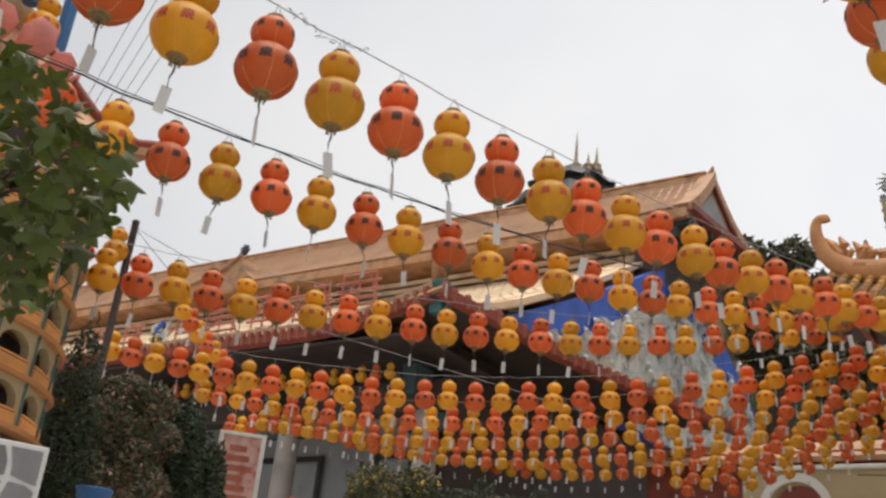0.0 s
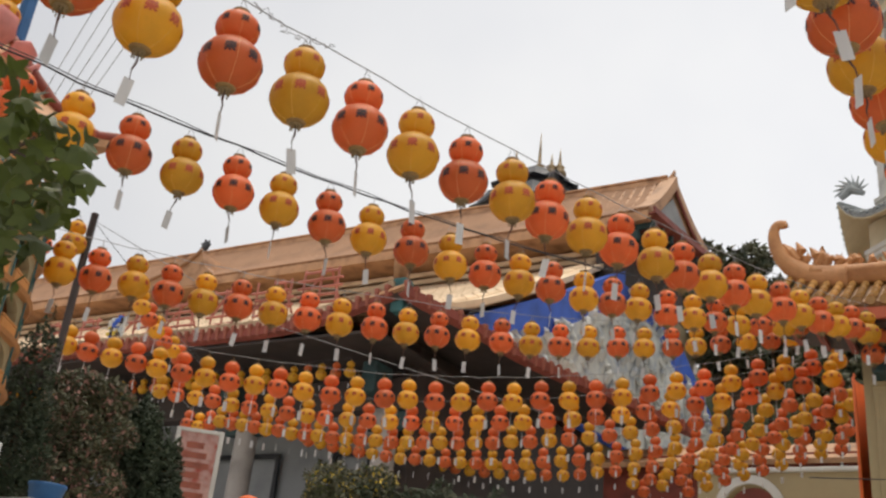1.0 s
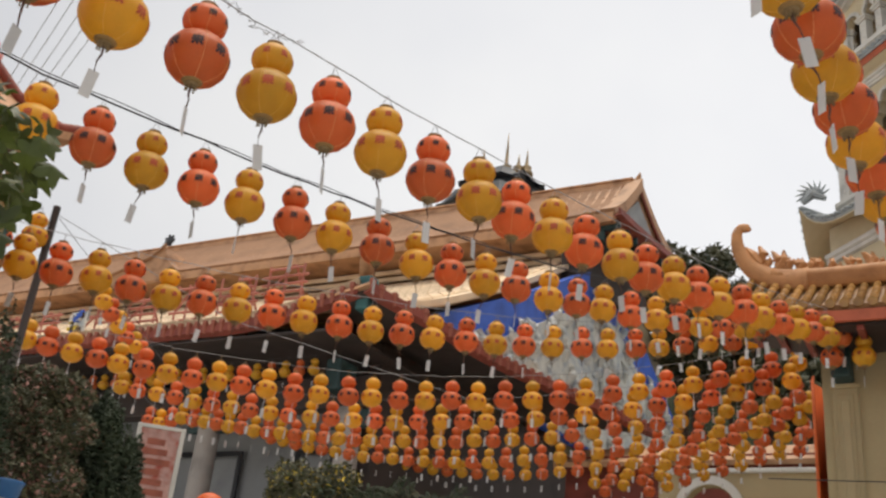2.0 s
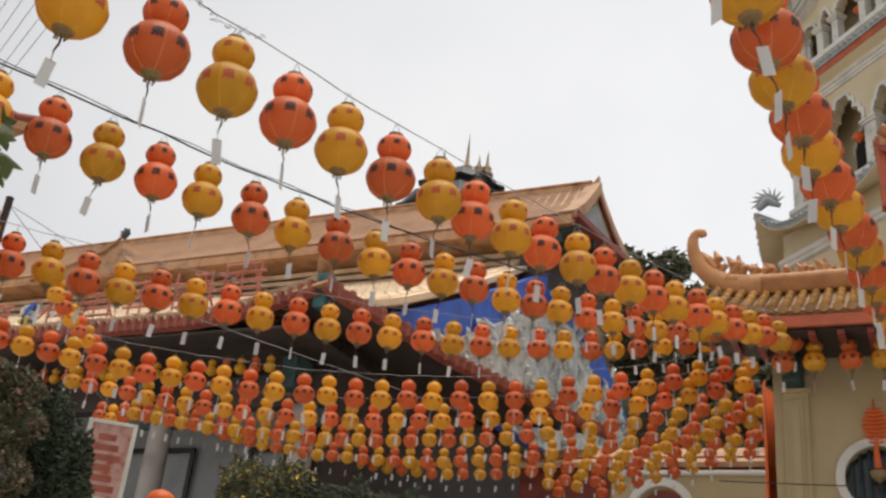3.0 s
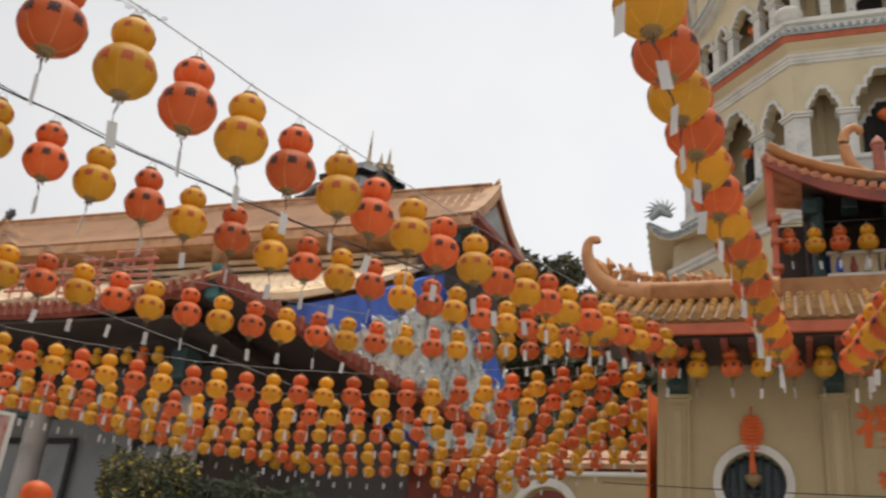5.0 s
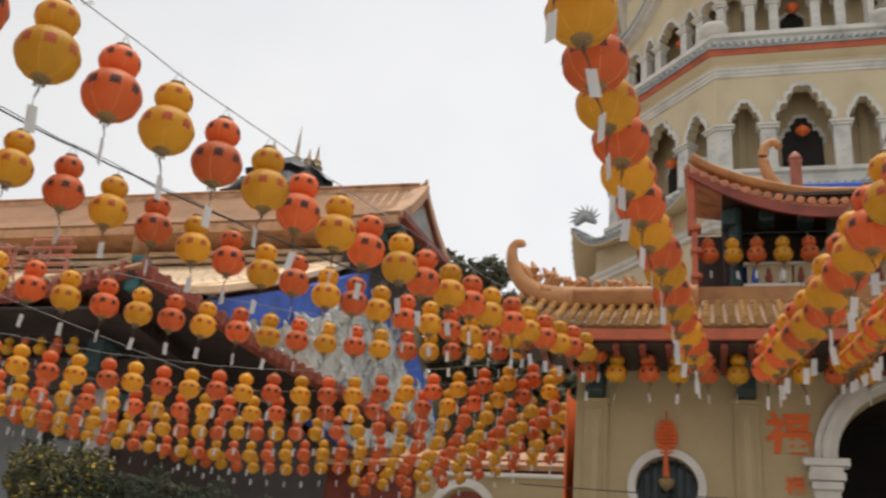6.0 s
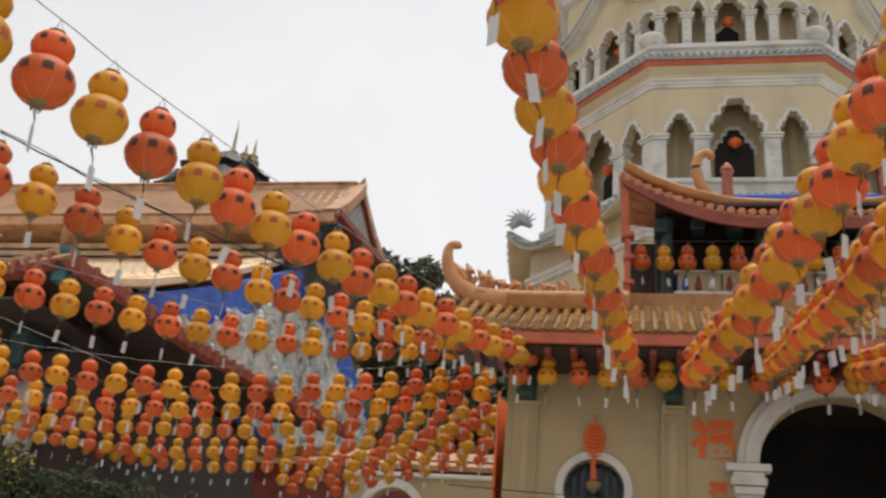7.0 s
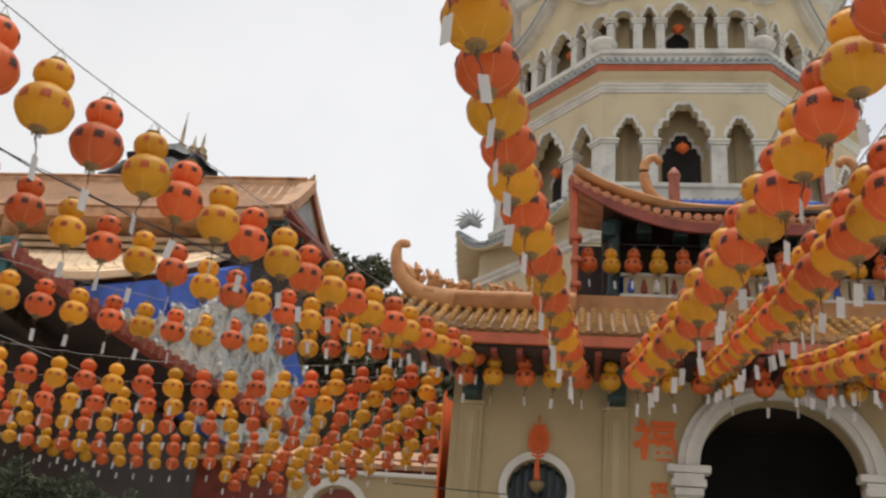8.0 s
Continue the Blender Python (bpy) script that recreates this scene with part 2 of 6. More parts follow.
def rib_mesh(name, profile, radius, mat):
    """One line of cover tiles running down a slope given by (v, h) points, with joints as small steps and a round end cap."""
    bm = bmesh.new()
    seg = 6
    rings = []
    for i, (v, h) in enumerate(profile):
        a, b = profile[max(i - 1, 0)], profile[min(i + 1, len(profile) - 1)]
        d = Vector((0, b[0] - a[0], b[1] - a[1])).normalized()
        up = Vector((1, 0, 0)).cross(d)
        for k in (0.86, 1.0):
            if i == len(profile) - 1 and k == 1.0:
                continue
            rings.append([bm.verts.new(Vector((math.cos(t) * radius * k, v, h)) + up * math.sin(t) * radius * k) for t in [math.pi * j / seg for j in range(seg + 1)]])
    for a, b in zip(rings, rings[1:]):
        for j in range(seg):
            bm.faces.new((a[j], a[j + 1], b[j + 1], b[j]))
    v, h = profile[0]
    cap = [bm.verts.new((math.cos(t) * radius * 1.05, v - 0.02, h + math.sin(t) * radius * 1.05)) for t in [2 * math.pi * j / 10 for j in range(10)]]
    back = [bm.verts.new((c.co.x, v + 0.05, c.co.z)) for c in cap]
    bm.faces.new(cap)
    for j in range(10):
        bm.faces.new((cap[j], cap[(j + 1) % 10], back[(j + 1) % 10], back[j]))
    me = bpy.data.meshes.new(name)
    bmesh.ops.recalc_face_normals(bm, faces=bm.faces)
    bm.to_mesh(me)
    bm.free()
    me.materials.append(mat)
    return me


def smoothline(points, step):
    """Points along a broken line at even steps, softened at the bends."""
    out = []
    n = len(points)
    for i in range(n - 1):
        p0, p1, p2, p3 = (Vector(points[max(i - 1, 0)]), Vector(points[i]), Vector(points[i + 1]), Vector(points[min(i + 2, n - 1)]))
        k = max(2, int((p2 - p1).length / step))
        for j in range(k):
            t = j / k
            out.append(0.5 * ((2 * p1) + (p2 - p0) * t + (2 * p0 - 5 * p1 + 4 * p2 - p3) * t * t + (3 * p1 - p0 - 3 * p2 + p3) * t ** 3))
    out.append(Vector(points[-1]))
    return out


def sheet(bm, lines, thick=0.0):
    """A surface through lines of points with as many points each."""
    vs = [[bm.verts.new(p) for p in ln] for ln in lines]
    for a, b in zip(vs, vs[1:]):
        for i in range(len(a) - 1):
            bm.faces.new((a[i], a[i + 1], b[i + 1], b[i]))
    if thick:
        bmesh.ops.recalc_face_normals(bm, faces=bm.faces)
        bmesh.ops.solidify(bm, geom=list(bm.faces), thickness=thick)


def arch_line(cx, half, spring, rise, n=16):
    return [(cx - half * math.cos(math.pi * i / n), spring + rise * math.sin(math.pi * i / n)) for i in range(n + 1)]


# ---- gate pavilion: cream wall with an arch, round windows and a tiled roof ----
PV = 14.3       # its front wall
PC = 2.78       # its axis
pav, off = building("gate_pavilion", PC, PV, FLOOR, "cream temple gate pavilion with amber tiled double roof", "pavilion")
WT = 5.0        # top of its wall
HALF, SPR = 1.12, 3.70
# front wall as pieces round the arch and the two round windows
WU, WH, WR = 3.38, 3.27, 0.43
for sgn in (-1, 1):
    def place(x, d, z, s=sgn):
        return (PC + s * x, PV + d, z)
    ring = [(WU + WR * math.cos(a), WH + WR * math.sin(a)) for a in [math.pi * (0.5 + i / 12) for i in range(13)]]
    bm = bmesh.new()
    prism(bm, [(HALF, FLOOR), (WU, FLOOR)] + list(reversed(ring)) + [(WU, WT), (HALF, WT)], 0.35, place)
    part("front_wall", bm, CREAM, pav, loc=off)
    ring = [(WU + WR * math.cos(a), WH + WR * math.sin(a)) for a in [math.pi * (-0.5 + i / 12) for i in range(13)]]
    bm = bmesh.new()
    prism(bm, [(WU, FLOOR), (4.68, FLOOR), (4.68, WT), (WU, WT)] + list(reversed(ring)), 0.35, place)
    part("front_wall", bm, CREAM, pav, loc=off)
bm = bmesh.new()
prism(bm, [(PC - HALF, WT)] + arch_line(PC, HALF, SPR, 1.05) + [(PC + HALF, WT)], 0.35, lambda x, d, z: (x, PV + d, z))
part("front_wall", bm, CREAM, pav, loc=off)
bm = bmesh.new()
box(bm, PC - 4.68, PC - 4.33, PV + 0.352, PV + 5.5, FLOOR, WT)
part("side_wall", bm, CREAM, pav, loc=off)
bm = bmesh.new()
box(bm, PC + 4.33, PC + 4.68, PV + 0.352, PV + 5.5, FLOOR, WT)
part("side_wall", bm, CREAM, pav, loc=off)
bm = bmesh.new()
box(bm, PC - 4.68, PC + 4.68, PV + 5.5, PV + 5.8, FLOOR, WT)
part("back_wall", bm, CREAM, pav, loc=off)
bm = bmesh.new()
box(bm, PC - 4.3, PC + 4.3, PV + 0.4, PV + 5.4, WT - 0.1, WT - 0.02)
part("ceiling", bm, WOODSHADE, pav, loc=off)
# added near-black sheet in place of the shaded room behind the arch
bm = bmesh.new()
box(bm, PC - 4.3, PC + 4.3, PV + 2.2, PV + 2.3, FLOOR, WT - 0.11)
part("inner_screen", bm, UNLIT, pav, "near-black sheet standing in for the shaded room behind the arch", loc=off)
bm = bmesh.new()
band(bm, arch_line(PC, HALF, SPR, 1.05, 24), arch_line(PC, HALF + 0.3, SPR, 1.35, 24), 0.10, PV - 0.09)
band(bm, arch_line(PC, HALF + 0.10, SPR, 1.15, 24), arch_line(PC, HALF + 0.2, SPR, 1.25, 24), 0.06, PV - 0.14)
part("arch_moulding", bm, WHITE, pav, "white plaster arch moulding", loc=off)
for sgn in (-1, 1):
    bm = bmesh.new()
    x = PC + sgn * (HALF + 0.16)
    box(bm, x - 0.17, x + 0.17, PV - 0.10, PV + 0.0, FLOOR, SPR - 0.42, 0.012)
    for k, (w, z) in enumerate(((0.20, -0.42), (0.24, -0.30), (0.21, -0.22), (0.30, -0.11))):
        box(bm, x - w, x + w, PV - 0.10 - w * 0.4, PV, SPR + z, SPR + z + 0.105, 0.015)
    part("arch_column", bm, WHITE, pav, "white moulded impost and column", loc=off)
for x in (-4.38, -2.28, 2.28, 4.38):
    bm = bmesh.new()
    w = 0.17
    box(bm, PC + x - w, PC + x + w, PV - 0.07, PV, FLOOR, 4.46, 0.01)
    box(bm, PC + x - w * 0.62, PC + x + w * 0.62, PV - 0.10, PV - 0.071, FLOOR + 0.3, 4.36, 0.01)
    box(bm, PC + x - w * 0.34, PC + x + w * 0.34, PV - 0.125, PV - 0.101, FLOOR + 0.4, 4.28, 0.01)
    box(bm, PC + x - w - 0.03, PC + x + w + 0.03, PV - 0.10, PV, 4.462, 4.52, 0.01)
    part("pilaster", bm, CREAM, pav, loc=off)
    bm = bmesh.new()
    box(bm, PC + x - 0.13, PC + x + 0.13, PV - 0.42, PV, 4.53, 4.95, 0.03)
    box(bm, PC + x - 0.08, PC + x + 0.08, PV - 0.75, PV - 0.422, 4.68, 4.98, 0.03)
    part("eave_bracket", bm, DARKTEAL, pav, "carved teal bracket under the eave", loc=off)
for sgn in (-1, 1):
    cx = PC + sgn * WU
    bm = bmesh.new()
    full = [2 * math.pi * i / 32 for i in range(33)]
    band(bm, [(cx + WR * math.cos(a), WH + WR * math.sin(a)) for a in full], [(cx + (WR + 0.11) * math.cos(a), WH + (WR + 0.11) * math.sin(a)) for a in full], 0.07, PV - 0.06)
    win = part("round_window", bm, WHITE, pav, "round barred window in a white ring", loc=off)
    bm = bmesh.new()
    prism(bm, [(cx + WR * math.cos(a), WH + WR * math.sin(a)) for a in full[:-1]], 0.02, d0=PV + 0.22)
    part("pane", bm, GLASS, win)
    for i in range(-3, 4):
        bm = bmesh.new()
        hh = math.sqrt(WR * WR - (i * 0.115) ** 2)
        tube(bm, [(cx + i * 0.115, PV + 0.12, WH - hh), (cx + i * 0.115, PV + 0.12, WH + hh)], 0.022, 6)
        part("bar", bm, DARKTEAL, win)


def curl_ridge(bm, path, width, heights):
    """A plastered ridge with upright sides along (u, v, h) points."""
    pts = [Vector(p) for p in path]
    rings = []
    for i, p in enumerate(pts):
        d = pts[min(i + 1, len(pts) - 1)] - pts[max(i - 1, 0)]
        side = Vector((d.y, -d.x, 0))
        side = side.normalized() if side.length > 1e-4 else Vector((0, 1, 0))
        up = side.cross(d).normalized()
        if up.z < 0:
            up = -up
        w, t = width * (0.5 if heights[i] > 0.12 else 0.5 * heights[i] / 0.12), heights[i]
        rings.append([bm.verts.new(p + side * w * a + up * t * b) for a, b in ((-1, 0), (-0.8, 0.45), (-1.1, 0.6), (-0.9, 0.95), (0, 1.08), (0.9, 0.95), (1.1, 0.6), (0.8, 0.45), (1, 0))])
    for a, b in zip(rings, rings[1:]):
        for k in range(len(a)):
            bm.faces.new((a[k], a[(k + 1) % len(a)], b[(k + 1) % len(a)], b[k]))
    bm.faces.new(rings[0])
    bm.faces.new(rings[-1])


def lift(u, u0, u1, reach, rise):
    """How far an eave turns up towards its ends."""
    d = min(abs(u - u0), abs(u1 - u))
    return rise * max(0.0, 1 - d / reach) ** 2


# lower roof of the pavilion
R0, R1 = PC - 5.75, PC + 5.75
prof = [(13.0, 5.20), (13.4, 5.42), (13.85, 5.72), (14.3, 6.02)]
roof, roff = building("pavilion_roof", PC, 13.0, 5.0, "amber glazed tile roof over the gate pavilion", "")
roof.parent = pav
roof.matrix_parent_inverse = pav.matrix_world.inverted()
bm = bmesh.new()
N = 40
us = [R0 + (R1 - R0) * i / N for i in range(N + 1)]
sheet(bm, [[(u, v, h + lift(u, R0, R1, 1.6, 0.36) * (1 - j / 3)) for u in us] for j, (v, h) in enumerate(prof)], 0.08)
part("roof_deck", bm, TILESHADE, roof, loc=roff)
me = rib_mesh("roof_rib", [tuple(p) for p in smoothline([(v, h + 0.02, 0) for v, h in prof], 0.2) for p in [(p.x, p.y)]], 0.064, TILE)
k = 0
u = R0 + 0.2
while u < R1 - 0.1:
    share("roof_rib", me, roof, Matrix.Translation(roff + Vector((u, 0, lift(u, R0, R1, 1.6, 0.36) * 0.7))))
    u += 0.172
bm = bmesh.new()
sheet(bm, [[(u, 13.05, h + lift(u, R0, R1, 1.6, 0.36)) for u in us] for h in (4.97, 5.12)], 0.06)
part("fascia", bm, ORANGERED, roof, "orange-red painted eave fascia", loc=roff)
# soffit coloured near-black for the shade under the eave
bm = bmesh.new()
sheet(bm, [[(u, v, h + lift(u, R0, R1, 1.6, 0.36)) for u in us] for v, h in ((13.12, 5.0), (PV + 0.1, 5.02))], 0.05)
part("soffit", bm, WOODSHADE, roof, loc=roff)
u = R0 + 0.3
bm0 = bmesh.new()
box(bm0, -0.045, 0.045, 13.08, PV - 0.1, 4.87, 4.94, 0.008)
me = link("rafter", bm0, MAROON)
me_ = me.data
bpy.data.objects.remove(me)
while u < R1 - 0.2:
    share("rafter", me_, roof, Matrix.Translation(roff + Vector((u, 0, lift(u, R0, R1, 1.6, 0.36)))))
    u += 0.36
# main ridge with the curled ends
for sgn in (-1, 1):
    path = smoothline([(PC + sgn * x, 14.15, h) for x, h in ((2.9, 5.94), (3.8, 5.93), (4.6, 5.93), (5.05, 5.96), (5.30, 6.00))], 0.1)
    n = len(path)
    bm = bmesh.new()
    curl_ridge(bm, path, 0.24, [0.30] * n)
    part("ridge", bm, RIDGE, roof, "orange plastered ridge", smooth=True, loc=roff)
    bm = bmesh.new()
    path = smoothline([(PC + sgn * x, 14.12, h) for x, h in ((4.75, 6.05), (5.10, 6.08), (5.38, 6.20), (5.58, 6.38), (5.70, 6.58), (5.755, 6.78), (5.75, 6.95), (5.69, 7.04), (5.62, 7.03), (5.60, 6.97))], 0.05)
    n = len(path)
    tube(bm, path, [0.19 * (1 - i / n) ** 0.9 + 0.035 + (0.02 if i > n - 4 else 0) for i in range(n)], 10, flat=0.6, across=(0, 1, 0))
    part("curled_ridge", bm, RIDGE, roof, "orange ridge ending in an upswept curl", smooth=True, loc=roff)
    g = random.Random(5)
    for i in range(16):
        x = 3.35 + i * 0.14 + g.uniform(-0.03, 0.03)
        z = 6.22 + max(0, x - 4.7) ** 2 * 0.35
        s_ = g.uniform(0.07, 0.15) * (1.5 if i > 12 else 1)
        bm = bmesh.new()
        for k in range(3):
            a = g.uniform(0.5, 2.6)
            tube(bm, [(PC + sgn * x, 14.15, z), (PC + sgn * x + s_ * 0.6 * math.cos(a), 14.15 + g.uniform(-0.05, 0.05), z + s_ * 0.8), (PC + sgn * x + s_ * 1.0 * math.cos(a + 0.5), 14.15, z + s_ * 1.5)], [s_ * 0.35, s_ * 0.4, s_ * 0.08], 6)
        part("ridge_figure", bm, RIDGE, roof, "small weathered ridge ornament", loc=roff)

# upper loft of the pavilion
loft, loff = building("pavilion_loft", PC, 15.0, 6.4, "open painted loft with a curved red-tiled roof", "")
loft.parent = pav
loft.matrix_parent_inverse = pav.matrix_world.inverted()
bm = bmesh.new()
box(bm, PC - 2.95, PC + 2.95, 15.3, 18.3, 6.2, 6.75)
part("loft_base", bm, RIDGE, loft, loc=loff)
# back wall's near-black colour stands for the shaded loft interior
bm = bmesh.new()
box(bm, PC - 2.95, PC + 2.95, 16.6, 18.2, 6.751, 8.3)
part("loft_wall", bm, WOODSHADE, loft, "painted loft wall coloured dark as the shaded interior", loc=loff)
for i in range(10):
    bm = bmesh.new()
    box(bm, PC - 2.35 + i * 0.475, PC - 1.98 + i * 0.475, 16.55, 16.597, 6.9 + 0.12 * (i % 3), 7.75, 0.01)
    part("painted_panel", bm, (BLUE, MAROON, RECESS)[i % 3], loft, "small painted panel", loc=loff)
for x in (-2.3, -0.78, 0.78, 2.3):
    bm = bmesh.new()
    lathe(bm, [(0.13, 6.75), (0.13, 6.85), (0.10, 6.9), (0.10, 8.0), (0.14, 8.1), (0.14, 8.2)], 14, (PC + x, 15.45, 0))
    part("loft_column", bm, DARKTEAL, loft, smooth=True, loc=loff)
# added sides and ceiling carry the same painted interior shade
for sgn in (-1, 1):
    bm = bmesh.new()
    box(bm, PC + sgn * 2.42 - 0.06, PC + sgn * 2.42 + 0.06, 15.55, 16.59, 6.752, 8.25)
    part("loft_side", bm, WOODSHADE, loft, loc=loff)
bm = bmesh.new()
box(bm, PC - 2.5, PC + 2.5, 15.1, 16.59, 8.26, 8.32)
part("loft_ceiling", bm, WOODSHADE, loft, loc=loff)
bm = bmesh.new()
box(bm, PC - 2.2, PC + 2.2, 15.34, 15.44, 6.752, 6.82, 0.01)
box(bm, PC - 2.2, PC + 2.2, 15.34, 15.44, 7.15, 7.20, 0.01)
part("rail", bm, WHITE, loft, "pale balcony rail", loc=loff)
g = random.Random(12)
for i in range(6):
    x = PC - 2.16 + i * 0.72
    bm = bmesh.new()
    box(bm, x + 0.02, x + 0.70, 15.36, 15.42, 6.822, 7.148, 0.008)
    parapet = part("parapet_panel", bm, RECESS, loft, "pale painted parapet panel", loc=loff)
    for k in range(3):
        bm = bmesh.new()
        cx = x + 0.14 + 0.2 * k + g.uniform(-0.03, 0.03)
        lathe(bm, [(0.05, 6.84), (0.06, 6.92), (0.035, 7.0), (0.03, 7.05), (0.01, 7.1)], 8, (cx, 15.345, 0))
        part("relief_vase", bm, (BLUE, MAROON, WHITE)[(i + k) % 3], parapet)
for sgn in (-1, 1):
    bm = bmesh.new()
    box(bm, PC + sgn * 2.99 - 0.07, PC + sgn * 2.99 + 0.07, 14.95, 15.2, 7.6, 8.72, 0.03)
    box(bm, PC + sgn * 2.95 - 0.05, PC + sgn * 2.95 + 0.05, 14.98, 15.15, 6.2, 7.6, 0.02)
    for z in (6.75, 7.2, 7.62):
        box(bm, PC + sgn * 2.93 - 0.09, PC + sgn * 2.93 + 0.09, 14.94, 15.17, z, z + 0.1, 0.03)
    part("corner_bracket", bm, ORANGERED, loft, "carved red corner bracket", loc=loff)
for i in range(9):
    bm = bmesh.new()
    box(bm, PC - 2.4 + i * 0.6 - 0.12, PC - 2.4 + i * 0.6 + 0.12, 15.25, 15.6, 7.86 + 0.05 * (i % 2), 8.12, 0.03)
    part("eave_bracket", bm, DARKTEAL, loft, "dark carved teal brackets", loc=loff)
Q0, Q1 = PC - 3.05, PC + 3.05
prof2 = [(14.85, 7.95), (15.4, 8.2), (16.0, 8.45), (16.6, 8.6)]
us2 = [Q0 + (Q1 - Q0) * i / 36 for i in range(37)]
bm = bmesh.new()
sheet(bm, [[(u, v, h + lift(u, Q0, Q1, 2.3, 0.85) * (1 - j / 4)) for u in us2] for j, (v, h) in enumerate(prof2)], 0.1)
part("roof_deck", bm, REDTILE, loft, loc=loff)
bm = bmesh.new()
sheet(bm, [[(u, 14.9, h + lift(u, Q0, Q1, 2.3, 0.85)) for u in us2] for h in (7.72, 7.90)], 0.06)
part("fascia", bm, MAROON, loft, "maroon painted fascia", loc=loff)
me = rib_mesh("roof_rib", [(p.x, p.y) for p in smoothline([(v, h + 0.05, 0) for v, h in prof2], 0.2)], 0.062, REDTILE)
u = Q0 + 0.1
while u < Q1:
    share("roof_rib", me, loft, Matrix.Translation(loff + Vector((u, 0, lift(u, Q0, Q1, 2.3, 0.85) * 0.85))))
    u += 0.165
for sgn in (-1, 1):
    path = smoothline([(PC + sgn * x, v, h) for x, v, h in ((0.05, 15.6, 8.42), (1.2, 15.5, 8.45), (2.1, 15.2, 8.55), (2.7, 15.0, 8.72), (3.02, 14.9, 8.92))], 0.12)
    n = len(path)
    bm = bmesh.new()
    curl_ridge(bm, path, 0.2, [0.2 - 0.1 * i / n for i in range(n)])
    part("curled_ridge", bm, RIDGE, loft, "orange upswept ridge", smooth=True, loc=loff)
    path = smoothline([(PC + sgn * x, 15.55, h) for x, h in ((1.26, 8.50), (1.50, 8.62), (1.70, 8.88), (1.79, 9.22), (1.75, 9.48), (1.60, 9.57), (1.52, 9.46))], 0.06)
    bm = bmesh.new()
    tube(bm, path, [0.13 * (1 - 0.5 * i / len(path)) for i in range(len(path))], 8)
    part("ridge_curl", bm, RIDGE, loft, "orange curled ridge dragon tail", smooth=True, loc=loff)
    bm = bmesh.new()
    box(bm, PC + sgn * 1.28 - 0.09, PC + sgn * 1.28 + 0.09, 15.4, 15.62, 8.4, 9.12, 0.03)
    lathe(bm, [(0.1, 9.11), (0.12, 9.17), (0.08, 9.26), (0.01, 9.34)], 10, (PC + sgn * 1.28, 15.5, 0))
    part("ridge_post", bm, DRIP, loft, "dark carved ridge post", loc=loff)
bm = bmesh.new()
box(bm, PC - 1.25, PC + 1.25, 15.5, 15.7, 8.46, 8.72, 0.04)
part("ridge_frieze", bm, BLUE, loft, "blue mosaic ridge frieze", loc=loff)

# ---- octagonal tower of cream plaster with cusped arcades ----
TU, TV = 2.72, 30.6
tower, toff = building("octagonal_tower", TU, TV, FLOOR, "cream octagonal pagoda tower with white cusped arcades", "pagoda tower")


def cusp(cx, half, z0, top, n=5):
    """Half-round lobes climbing to a point, as (x, z)."""
    left = []
    steps = [(0.0, 0.0), (0.14, 0.30), (0.45, 0.52), (0.62, 0.80), (1.0, 1.0)]
    for i in range(len(steps) - 1):
        (a, b), (c, d) = steps[i], steps[i + 1]
        for j in range(4):
            t = j / 4
            bulge = 0.10 * math.sin(math.pi * t)
            left.append((a + (c - a) * t - bulge * 0.8, b + (d - b) * t + bulge))
    left.append((1.0, 1.0))
    pts = [(cx - half + half * max(0.0, x), z0 + (top - z0) * z) for x, z in left]
    return pts + [(2 * cx - x, z) for x, z in reversed(pts[:-1])]


